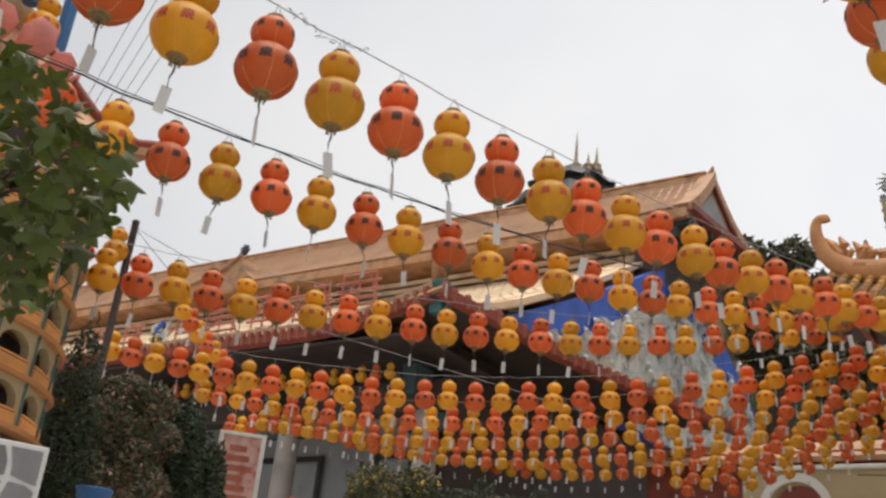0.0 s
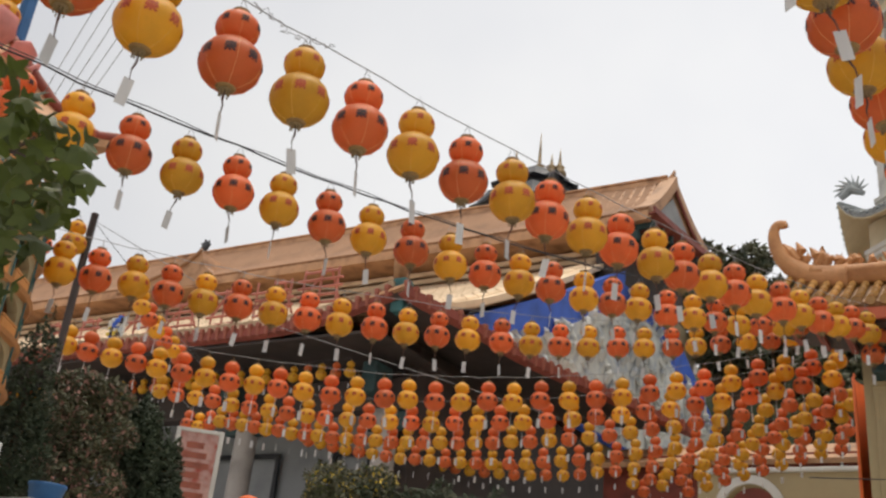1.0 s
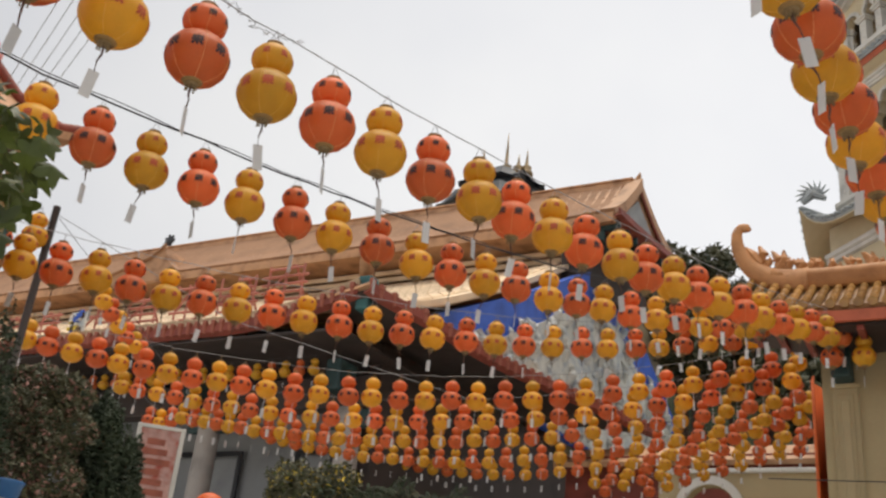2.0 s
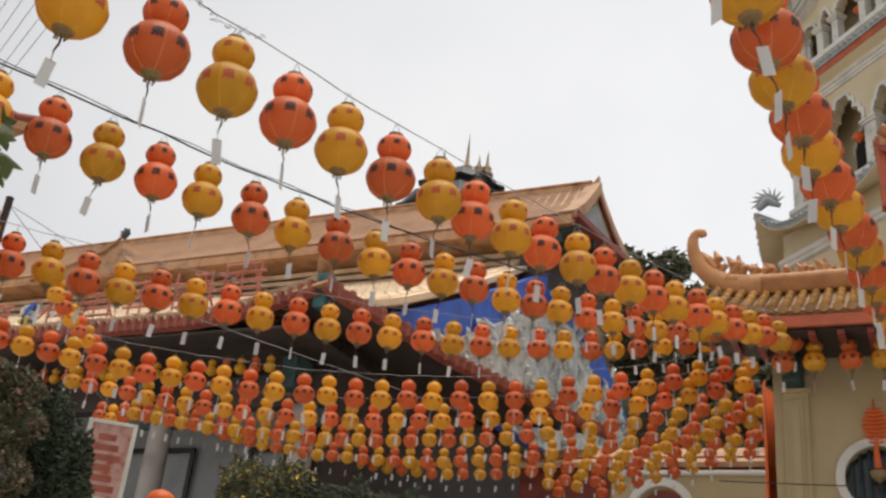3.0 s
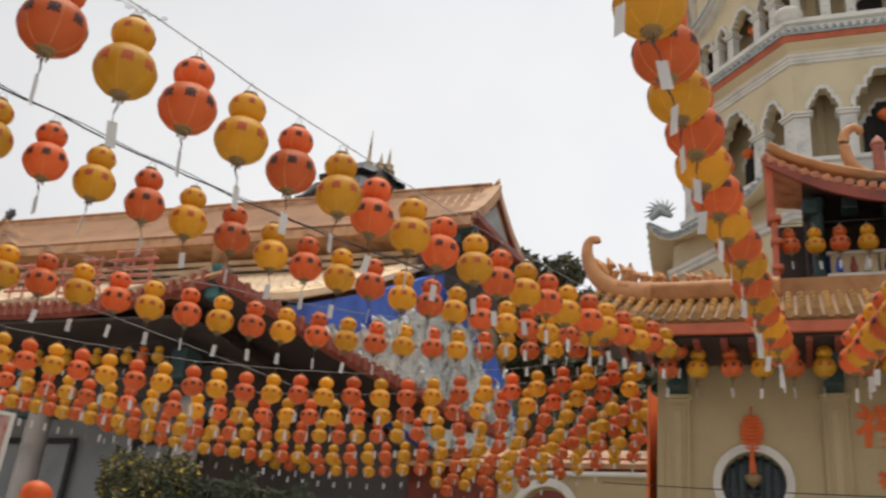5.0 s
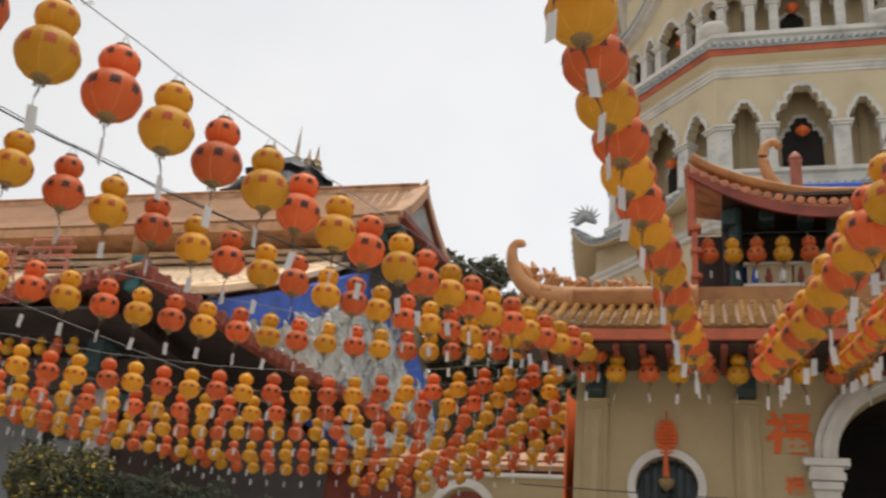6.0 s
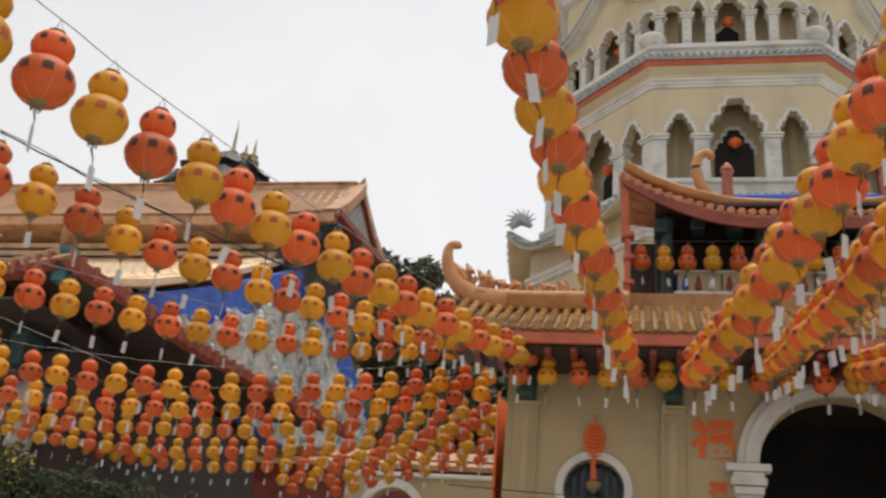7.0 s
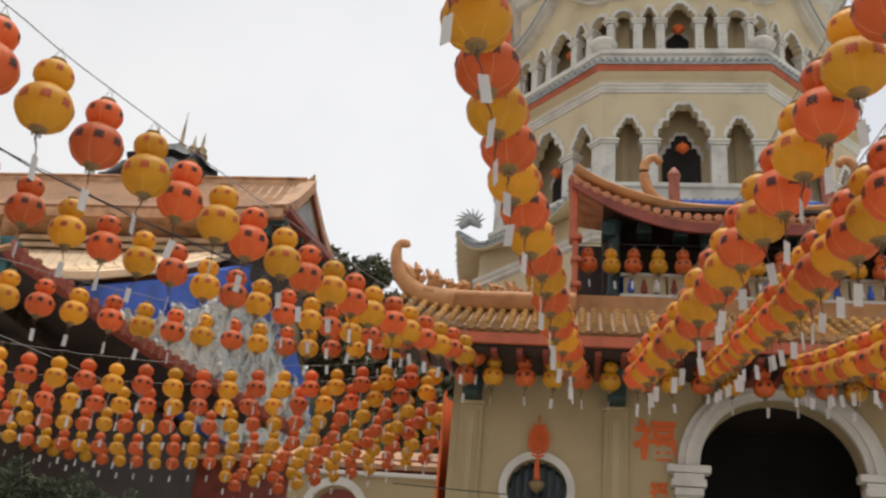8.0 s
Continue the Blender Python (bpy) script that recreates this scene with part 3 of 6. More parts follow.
def arcade(name, a, floor_, cap, head, top, openings, post, inner, depth=0.9, corner=0.24, round_=False):
    """The pieces of one of eight arcaded faces. openings: (centre, half width, crown). Returns [(name, mesh)]."""
    s = 2 * a * math.tan(math.pi / 8)
    out = []

    def keep(nm, bm, mat, smooth=False):
        ob = link(nm, bm, mat, None, smooth)
        out.append((nm, ob.data))
        bpy.data.objects.remove(ob)
    line = [(-s / 2, cap)]
    arcs = []
    for c, hw, crown, *plain in openings:
        pts = arch_line(c, hw, cap, crown - cap, 14) if round_ or plain else cusp(c, hw, cap, crown)
        arcs.append(pts)
        line += pts
    line += [(s / 2, cap), (s / 2, top), (-s / 2, top)]
    bm = bmesh.new()
    prism(bm, line, 0.28)
    keep("spandrel", bm, TOWERCREAM)
    for pts in arcs:
        bm = bmesh.new()
        c = sum(p[0] for p in pts) / len(pts)
        outer = [(c + (x - c) * 1.10 + (0.05 if x > c else -0.05 if x < c else 0), z + 0.09 + 0.05 * (abs(x - c) < 0.02)) for x, z in pts]
        band(bm, pts, outer, 0.10, -0.06)
        keep("arch_trim", bm, WHITE)
    edges = [-s / 2] + [x for c, hw, *_ in openings for x in (c - hw, c + hw)] + [s / 2]
    for i in range(0, len(edges), 2):
        x0, x1 = edges[i], edges[i + 1]
        bm = bmesh.new()
        box(bm, x0, x1, 0.0, 0.28, floor_, cap - 0.16, 0.015)
        box(bm, x0 - 0.06, x1 + 0.06, -0.06, 0.31, cap - 0.16, cap - 0.08, 0.02)
        box(bm, x0 - 0.10, x1 + 0.10, -0.10, 0.33, cap - 0.08, cap, 0.02)
        keep("column", bm, WHITE)
        # raised studs up the post
        bm = bmesh.new()
        z = floor_ + 0.3
        while z < cap - 0.3:
            box(bm, (x0 + x1) / 2 - 0.035, (x0 + x1) / 2 + 0.035, -0.025, 0.0, z, z + 0.09, 0.008)
            z += 0.24
        keep("stud_line", bm, WHITE)
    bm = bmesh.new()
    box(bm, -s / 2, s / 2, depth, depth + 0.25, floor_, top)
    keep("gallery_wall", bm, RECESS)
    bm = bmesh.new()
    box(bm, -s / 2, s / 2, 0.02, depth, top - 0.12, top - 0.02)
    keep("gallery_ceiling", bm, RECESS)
    bm = bmesh.new()
    box(bm, -s / 2 - 0.02, s / 2 + 0.02, 0.0, depth, floor_ - 0.3, floor_)
    keep("gallery_floor", bm, WHITE)
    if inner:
        # flat near-black outline painting the niche's shaded depth on the wall
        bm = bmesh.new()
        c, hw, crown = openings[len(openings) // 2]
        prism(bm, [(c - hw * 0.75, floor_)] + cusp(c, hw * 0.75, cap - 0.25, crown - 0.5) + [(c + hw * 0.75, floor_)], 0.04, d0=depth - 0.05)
        keep("niche", bm, UNLIT)
        bm = bmesh.new()
        pts = cusp(c, hw * 0.75, cap - 0.25, crown - 0.5)
        band(bm, pts, [(c + (x - c) * 1.16, z + 0.10) for x, z in pts], 0.05, depth - 0.08)
        keep("niche_trim", bm, WHITE)
        bm = bmesh.new()
        lathe(bm, [(0.01, 0.52), (0.02, 0.40), (0.12, 0.385), (0.19, 0.31), (0.20, 0.25), (0.13, 0.17), (0.03, 0.14), (0.01, 0.05)], 14, (c, depth - 0.4, cap - 0.25))
        keep("hanging_lamp", bm, REDCLOTH, True)
    return out, s


def eight(pieces, a, u, v):
    for k in range(8):
        m = Matrix.Translation(toff + Vector((u, v, 0))) @ Matrix.Rotation(math.pi / 4 * k, 4, "Z") @ Matrix.Translation((0, -a, 0))
        for nm, me in pieces:
            ob = share(nm, me, tower, m)
            if nm == "stud_line":
                ob["kind"] = "stuff"


def octa_ring(name, profile, mat, label="", smooth=False):
    """A moulding round the eight sides, from (distance of the flat side, height) pairs."""
    bm = bmesh.new()
    rings = [[bm.verts.new((TU + a / math.cos(math.pi / 8) * math.sin(math.pi / 8 + math.pi / 4 * i), TV - a / math.cos(math.pi / 8) * math.cos(math.pi / 8 + math.pi / 4 * i), h)) for i in range(8)] for a, h in profile]
    for p, q in zip(rings, rings[1:]):
        for i in range(8):
            bm.faces.new((p[i], p[(i + 1) % 8], q[(i + 1) % 8], q[i]))
    return part(name, bm, mat, tower, label, loc=toff)


def octa_eave(a_in, a_out, h_in, h_out, lift_, mat, count=26, soffit=None):
    """A tiled skirt roof round the eight sides, its corners turned up, with tile ends."""
    s_out, s_in = 2 * a_out * math.tan(math.pi / 8), 2 * a_in * math.tan(math.pi / 8)
    bm = bmesh.new()
    n = 16
    lines = []
    for j in range(5):
        t = j / 4
        a, h, s = a_out + (a_in - a_out) * t, h_out + (h_in - h_out) * t ** 1.3, s_out + (s_in - s_out) * t
        lines.append([(s * (i / n - 0.5), a_in - a, h + lift_ * (1 - t) * (2 * abs(i / n - 0.5)) ** 4) for i in range(n + 1)])
    sheet(bm, lines, 0.08)
    if soffit:
        low = bmesh.new()
        sheet(low, [[(x, y, z - 0.1 - 0.02 * j) for x, y, z in ln] for j, ln in enumerate(lines)], 0.03)
        ob = link("eave_soffit", low, soffit)
        under = ob.data
        bpy.data.objects.remove(ob)
    ob = link("skirt_roof", bm, mat)
    deck = ob.data
    bpy.data.objects.remove(ob)
    bm = bmesh.new()
    for i in range(count):
        x = s_out * ((i + 0.5) / count - 0.5)
        z = h_out + lift_ * (2 * abs((i + 0.5) / count - 0.5)) ** 4
        inner = h_out + (h_in - h_out) * 0.41 + 0.5 * (z - h_out)
        tube(bm, [(x, a_in - a_out - 0.04, z + 0.05), (x * 0.93, a_in - a_out + (a_out - a_in) * 0.5, inner + 0.05)], 0.06, 6)
    ob = link("eave_tiles", bm, TEALTILE)
    tiles = ob.data
    bpy.data.objects.remove(ob)
    for k in range(8):
        m = Matrix.Translation(toff + Vector((TU, TV, 0))) @ Matrix.Rotation(math.pi / 4 * k, 4, "Z") @ Matrix.Translation((0, -a_in, 0))
        share("skirt_roof", deck, tower, m)
        if soffit:
            share("eave_soffit", under, tower, m)
        share("eave_tiles", tiles, tower, m)


TEALTILE = material("blue_grey_tile", (0.32, 0.35, 0.36), 0.45, 0.3, 4, 40, 0.2)
# base storey
octa_ring("base_wall", [(6.0, FLOOR), (6.0, 13.6), (5.6, 13.9)], TOWERCREAM)
octa_ring("cornice", [(6.01, 12.45), (6.10, 12.49), (6.10, 12.59), (6.16, 12.65), (6.16, 12.77), (6.01, 12.81)], WHITE)
octa_ring("parapet", [(5.70, 13.75), (5.70, 14.3), (5.80, 14.34), (5.80, 14.46), (5.4, 14.46)], WHITE)
octa_eave(5.7, 6.75, 13.95, 13.3, 1.05, TEALTILE, soffit=TOWERCREAM)
# second storey
a2 = 5.65
pieces, s2 = arcade("second", a2, 14.45, 15.97, 17.1, 17.75, [(-1.56, 0.38, 16.66), (0.0, 0.74, 17.13), (1.56, 0.38, 16.66)], 0.36, True)
eight(pieces, a2, TU, TV)
octa_ring("cornice", [(a2 + 0.005, 17.56), (a2 + 0.06, 17.58), (a2 + 0.06, 17.64), (a2 + 0.10, 17.67), (a2 + 0.10, 17.74), (a2 + 0.16, 17.78), (a2 + 0.16, 17.84), (a2 + 0.02, 17.86)], WHITE)
octa_ring("cove", [(a2 + 0.02, 17.84), (a2 + 0.08, 18.02), (a2 + 0.3, 18.16)], TOWERCREAM)
octa_ring("frieze", [(a2 + 0.3, 18.16), (a2 + 0.34, 18.16), (a2 + 0.38, 18.36), (a2 - 0.6, 18.37)], ORANGERED, "orange-red eave frieze")
octa_eave(5.35, 6.1, 18.75, 18.4, 0.02, TEALTILE, 24)
octa_ring("parapet", [(5.75, 18.5), (5.75, 18.86), (5.85, 18.9), (5.85, 19.05), (5.4, 19.05), (5.4, 18.5)], WHITE)
for k in range(8):
    ang = math.pi / 8 + math.pi / 4 * k
    bm = bmesh.new()
    r = 5.62 / math.cos(math.pi / 8)
    lathe(bm, [(0.30, 19.05), (0.26, 19.12), (0.36, 19.2), (0.42, 19.32), (0.38, 19.42), (0.16, 19.47), (0.02, 19.48)], 14, (TU + r * math.sin(ang), TV - r * math.cos(ang), 0))
    part("parapet_knob", bm, WHITE, tower, smooth=True, loc=toff)
# third storey
a3 = 5.2
pieces, s3 = arcade("third", a3, 18.6, 20.68, 21.3, 23.8, [(-1.72, 0.30, 20.98, True), (-0.93, 0.21, 21.12), (0.0, 0.46, 21.26), (0.93, 0.21, 21.12), (1.72, 0.30, 20.98, True)], 0.3, True)
# an ogee hood over each face
bm = bmesh.new()
xs = [-2.3 + 4.6 * i / 40 for i in range(41)]
hood = [(x, 21.28 + 1.75 * (1 - abs(x) / 2.3) ** 1.45 + 0.28 * (abs(x) / 2.3) ** 7) for x in xs]
band(bm, hood, [(x, z + 0.13) for x, z in hood], 0.42, -0.40)
band(bm, [(x, z - 0.1) for x, z in hood], [(x, z - 0.002) for x, z in hood], 0.24, -0.22)
ob = link("hood", bm, WHITE)
pieces.append(("hood", ob.data))
bpy.data.objects.remove(ob)
bm = bmesh.new()
band(bm, [(x, z + 0.132) for x, z in hood], [(x, z + 0.20) for x, z in hood], 0.5, -0.46)
ob = link("hood_tiles", bm, TEALTILE)
pieces.append(("hood_tiles", ob.data))
bpy.data.objects.remove(ob)
eight(pieces, a3, TU, TV)
octa_ring("cornice", [(a3 + 0.01, 23.5), (a3 + 0.2, 23.6), (a3 + 0.2, 23.8), (a3 + 0.4, 24.0), (a3 + 0.4, 24.3)], WHITE)
octa_ring("soffit", [(a3 + 0.4, 24.25), (6.0, 24.3)], WHITE)
octa_eave(a3 - 0.2, 6.1, 24.9, 24.3, 0.3, TEALTILE)
a4 = 3.7
pieces, s4 = arcade("fourth", a4, 24.5, 26.4, 27.2, 27.8, [(0.0, 0.8, 27.4)], 0.3, True)
eight(pieces, a4, TU, TV)
octa_eave(0.3, 4.6, 30.5, 27.9, 0.3, TEALTILE)
# beast on the corner of the base roof
bm = bmesh.new()
cx, cy = TU - 6.75, TV - 6.75 * math.tan(math.pi / 8)
for i in range(9):
    ang = math.pi * (i / 8)
    tube(bm, [(cx + 0.4, cy + 0.001 * i, 14.65), (cx + 0.4 + 0.25 * math.cos(ang), cy, 14.65 + 0.25 * math.sin(ang)), (cx + 0.4 + 0.5 * math.cos(ang + 0.3), cy, 14.65 + 0.5 * math.sin(ang + 0.3))], [0.10, 0.05, 0.012], 6)
tube(bm, [(cx + 0.1, cy, 14.45), (cx + 0.4, cy, 14.7), (cx + 0.75, cy, 14.5)], [0.1, 0.16, 0.08], 8)
part("roof_beast", bm, TEALTILE, tower, "blue-grey spiky roof ornament", loc=toff)

# ---- great hall with double beige roof ----
HALL = 1.4
hall, hoff = building("great_hall", -24, 15.0, FLOOR, "long temple hall with double beige tiled roofs and red eaves", "temple hall", size=HALL)
HL = -46.0
# lower front slope
prof = [(13.4, 6.0), (15.2, 6.62), (17.3, 7.6), (20.6, 9.3), (24.4, 11.5)]
CU = -9.3
GU = -9.9


def rise(u):
    return 0.48 * max(0.0, 1 - (CU - u) / 3.2) ** 2.0


bm = bmesh.new()
us = [HL + (CU - HL) * (i / 60) for i in range(54)] + [CU - 3.7 + 3.7 * i / 14 for i in range(15)]
lines = []
for j, (v, h) in enumerate(prof):
    t = j / (len(prof) - 1)
    lines.append([(HL + (u - HL) * (CU - 0.55 * min(1, t * 4) - HL) / (CU - HL), v, h + rise(u) * max(0, 1 - t * 2.2)) for u in us])
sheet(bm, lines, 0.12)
part("lower_roof", bm, BEIGESHADE, hall, loc=hoff)
line = [(p.x, p.y) for p in smoothline([(v, h + 0.05, 0) for v, h in prof], 0.6)]
me = rib_mesh("roof_rib", line, 0.105, BEIGETILE)
u = HL + 0.2
while u < CU - 0.6:
    share("roof_rib", me, hall, Matrix.Translation(hoff + Vector((u, 0, rise(u) * 0.6))))
    u += 0.33
# red fringe along the front eave
bm = bmesh.new()
sheet(bm, [[(u, v, h + rise(u)) for u in us] for v, h in ((13.42, 5.98), (13.41, 5.86), (13.5, 5.82))], 0.06)
part("eave_board", bm, MAROON, hall, "maroon eave board", loc=hoff)
bm0 = bmesh.new()
tube(bm0, [(0, 13.36, 5.95), (0, 13.36, 5.80)], [0.05, 0.03], 8)
box(bm0, -0.045, 0.045, 13.3, 13.42, 5.95, 6.05, 0.02)
me = link("drip_tile", bm0, DRIP)
me_ = me.data
bpy.data.objects.remove(me)
u = HL + 0.2
while u < CU:
    share("drip_tile", me_, hall, Matrix.Translation(hoff + Vector((u, 0, rise(u)))))
    u += 0.2
# side eave returning from the corner
SIDE = [(CU + 0.25, 13.35), (-8.36, 14.6), (-7.9, 16.2), (-7.26, 18.5), (-6.4, 21.5)]


def side_rise(t):
    return 0.48 * max(0.0, 1 - t / 0.42) ** 2.2


sl = smoothline([(a, b, 0) for a, b in SIDE], 0.25)
n = len(sl)
bm = bmesh.new()
sheet(bm, [[(p.x + dx, p.y, 6.0 + dh + side_rise(i / n)) for i, p in enumerate(sl)] for dx, dh in ((0, 0), (0.01, -0.13), (-0.1, -0.17))], 0.06)
part("side_eave_board", bm, MAROON, hall, loc=hoff)
bm = bmesh.new()
sheet(bm, [[(p.x + (GU - p.x) * d, p.y, 6.0 + 0.14 * (p.x - GU) * d + side_rise(i / n) * (1 - d * 0.6)) for i, p in enumerate(sl)] for d in (0, 0.5, 1)], 0.06)
part("side_skirt_roof", bm, BROWNTILE, hall, loc=hoff)
# added dark sheet: the skirt roof's shaded underside as colour
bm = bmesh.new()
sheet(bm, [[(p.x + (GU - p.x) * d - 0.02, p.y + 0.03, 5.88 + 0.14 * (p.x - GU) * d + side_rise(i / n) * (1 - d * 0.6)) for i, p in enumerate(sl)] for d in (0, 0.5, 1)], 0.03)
part("side_soffit", bm, WOODSHADE, hall, loc=hoff)
for i, p in enumerate(sl):
    share("drip_tile", me_, hall, Matrix.Translation(hoff + Vector((p.x + 0.06, p.y - 13.36, side_rise(i / n)))))

# hip at the corner with its upturned tip
path = smoothline([(CU - 1.1, 15.4, 6.75), (CU - 0.55, 14.5, 6.72), (CU - 0.1, 13.7, 6.82), (CU + 0.12, 13.4, 7.0)], 0.12)
bm = bmesh.new()
curl_ridge(bm, path, 0.24, [0.24 - 0.1 * i / len(path) for i in range(len(path))])
part("corner_ridge", bm, BROWNTILE, hall, smooth=True, loc=hoff)
for i in range(7):
    bm = bmesh.new()
    s = 0.12
    p = path[int(i * (len(path) - 1) / 6)]
    lathe(bm, [(s * 0.6, 0), (s * 0.7, s * 0.6), (s * 0.4, s * 1.2), (0.01, s * 2.6)], 7, (p.x, p.y, p.z + 0.18))
    part("ridge_figure", bm, MAROON, hall, loc=hoff)
bm = bmesh.new()
box(bm, CU - 0.12, CU + 0.16, 13.5, 13.8, 6.05, 6.7, 0.05)
part("corner_beast", bm, TEAL, hall, "teal glazed corner ornament", loc=hoff)
# gable side: cobalt panel with pale relief, its rake following the lower roof
GU = -9.9
rake = [(v, h) for v, h in prof]


def mural_u(v):
    """The gable wall's line in plan, splaying a little outward to the rear."""
    return GU + 0.09 * (v - 16.2)


bm = bmesh.new()
outline = [(16.2, 6.9)] + [(v, h - 0.12) for v, h in prof[2:]] + [(26.5, 11.6), (30.5, 9.0), (34.0, 6.8), (34.0, 6.35), (20.0, 6.35), (16.2, 6.35)]
prism(bm, outline, -0.3, lambda v, d, z: (mural_u(v) + d, v, z))
part("gable_wall", bm, BLUE, hall, "cobalt blue gable wall", loc=hoff)
bm = bmesh.new()
prism(bm, [(17.8, 6.6), (20.0, 7.9), (20.6, 8.25), (24.0, 10.2), (26.2, 10.3), (30.2, 7.9), (32.6, 6.6), (32.6, 6.4), (20.0, 6.4), (17.3, 6.4)], 0.04, lambda v, d, z: (mural_u(v) + d, v, z))
part("relief_field", bm, MURAL, hall, "pale painted relief field", loc=hoff)
rnd = random.Random(4)


def rake_h(v):
    pts = [(13.4, 6.0), (17.3, 7.6), (20.6, 9.3), (24.4, 11.5), (26.5, 11.6), (30.5, 9.0), (34.0, 6.8)]
    for (a, b), (c, d) in zip(pts, pts[1:]):
        if a <= v <= c:
            return b + (d - b) * (v - a) / (c - a)
    return 6.0


for i in range(300):
    v = rnd.uniform(16.5, 32.5)
    top = rake_h(v) - 1.0
    if top < 6.6:
        continue
    h = rnd.uniform(6.4, top)
    bm = bmesh.new()
    L = rnd.uniform(0.25, 0.6)
    lean = rnd.uniform(-0.5, 0.5)
    w = rnd.uniform(0.06, 0.15)
    gu = mural_u(v)
    path = [(gu + 0.03, v, h), (gu + 0.14, v + lean * L * 0.4, h + L * 0.4), (gu + 0.10, v + lean * L * 0.3 + rnd.uniform(-0.15, 0.15), h + L * 0.75), (gu + 0.03, v + lean * L, h + L)]
    tube(bm, path, [w * 0.7, w, w * 0.7, w * 0.15], 6)
    part("relief_figure", bm, MURAL, hall, loc=hoff)
bm = bmesh.new()
sheet(bm, [[(GU + 0.25 - 0.75 * k, v, h + 0.06) for v, h in rake[1:]] for k in (0, 1)], 0.14)
part("rake_tiles", bm, BEIGETILE, hall, loc=hoff)
# upper roof: steep front slope, back slope, gable end
UE = [(23.6, 12.62), (24.1, 13.04), (24.6, 13.6), (25.2, 14.34)]
UU = -8.28


def rise2(u):
    return 0.12 * max(0.0, 1 - (UU - u) / 3.0) ** 2.0


bm = bmesh.new()
us = [HL + (UU - HL) * i / 60 for i in range(61)]
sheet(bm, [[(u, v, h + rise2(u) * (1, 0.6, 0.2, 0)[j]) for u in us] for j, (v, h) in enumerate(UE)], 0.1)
part("upper_roof", bm, BROWNDARK, hall, loc=hoff)
bm = bmesh.new()
sheet(bm, [[(HL, v, h), (UU + 0.1 * j, v, h)] for j, (v, h) in enumerate(((25.21, 14.34), (26.2, 13.5), (27.3, 12.75)))], 0.1)
part("upper_back_roof", bm, BROWNDARK, hall, loc=hoff)
me = rib_mesh("roof_rib", [(p.x, p.y) for p in smoothline([(v, h + 0.03, 0) for v, h in UE], 0.3)], 0.085, BROWNTILE)
u = HL + 0.2
while u < UU - 0.25:
    share("roof_rib", me, hall, Matrix.Translation(hoff + Vector((u, 0, rise2(u) * 0.6))))
    u += 0.3
bm = bmesh.new()
sheet(bm, [[(u, v, h + rise2(u)) for u in us] for v, h in ((23.58, 12.6), (23.6, 12.4), (24.9, 12.46))], 0.06)
part("upper_eave_board", bm, BROWNTILE, hall, loc=hoff)
bm = bmesh.new()
for k in range(3):
    box(bm, HL, GU - 0.1, 24.88 - 0.1 * k, 24.99 - 0.1 * k, 11.75 + 0.2 * k, 11.9 + 0.2 * k, 0.02)
part("upper_eave_moulding", bm, BEIGETILE, hall, "stepped pale eave moulding", loc=hoff)
bm = bmesh.new()
box(bm, HL, GU - 0.1, 25.0, 25.3, 11.0, 12.5)
part("clerestory_wall", bm, BROWNDARK, hall, loc=hoff)
bm = bmesh.new()
box(bm, HL, UU + 0.02, 25.08, 25.36, 14.28, 14.52, 0.03)
box(bm, HL, UU + 0.04, 25.04, 25.40, 14.521, 14.59, 0.02)
part("main_ridge", bm, BROWNTILE, hall, loc=hoff)


def gable_u(v):
    """Line of the gable end in plan."""
    return UU + 0.186 * (v - 23.6)


GABLE = [(23.62, 12.70), (24.15, 13.12), (24.65, 13.68), (25.2, 14.40), (25.75, 13.86), (26.4, 13.33), (27.4, 12.8)]
bm = bmesh.new()
prism(bm, [(v, h - 0.1) for v, h in GABLE] + [(27.4, 12.5), (23.62, 12.5)], 0.2, lambda v, d, z: (gable_u(v) - 0.16 - d, v, z))
part("upper_gable", bm, BROWNTILE, hall, "brown gable end", loc=hoff)
bm = bmesh.new()
prism(bm, [(24.28, 12.94), (25.2, 13.84), (26.15, 12.98)], 0.03, lambda v, d, z: (gable_u(v) - 0.157 + d, v, z))
part("gable_panel", bm, GREYWALL, hall, "pale plastered gable triangle", loc=hoff)
for half, nm in ((GABLE[:4], "front_rake"), (GABLE[3:], "back_rake")):
    ln = smoothline([(gable_u(v), v, h) for v, h in half], 0.2)
    bm = bmesh.new()
    sheet(bm, [[(p.x + dx, p.y, p.z + dh) for p in ln] for dx, dh in ((-0.42, 0.10), (-0.04, 0.10), (-0.03, -0.2))], 0.07)
    part("gable_rake", bm, BROWNTILE, hall, "brown tiled rake of the gable", loc=hoff)
    bm = bmesh.new()
    sheet(bm, [[(p.x + dx, p.y, p.z + dh) for p in ln] for dx, dh in ((-0.08, -0.21), (-0.09, -0.29))], 0.04)
    part("rake_board", bm, MAROON, hall, loc=hoff)
bm = bmesh.new()
tube(bm, [(UU + 0.1, 25.2, 14.5), (UU + 0.2, 25.2, 14.68), (UU + 0.21, 25.2, 14.78)], [0.09, 0.06, 0.02], 6)
part("ridge_tip", bm, BROWNTILE, hall, loc=hoff)
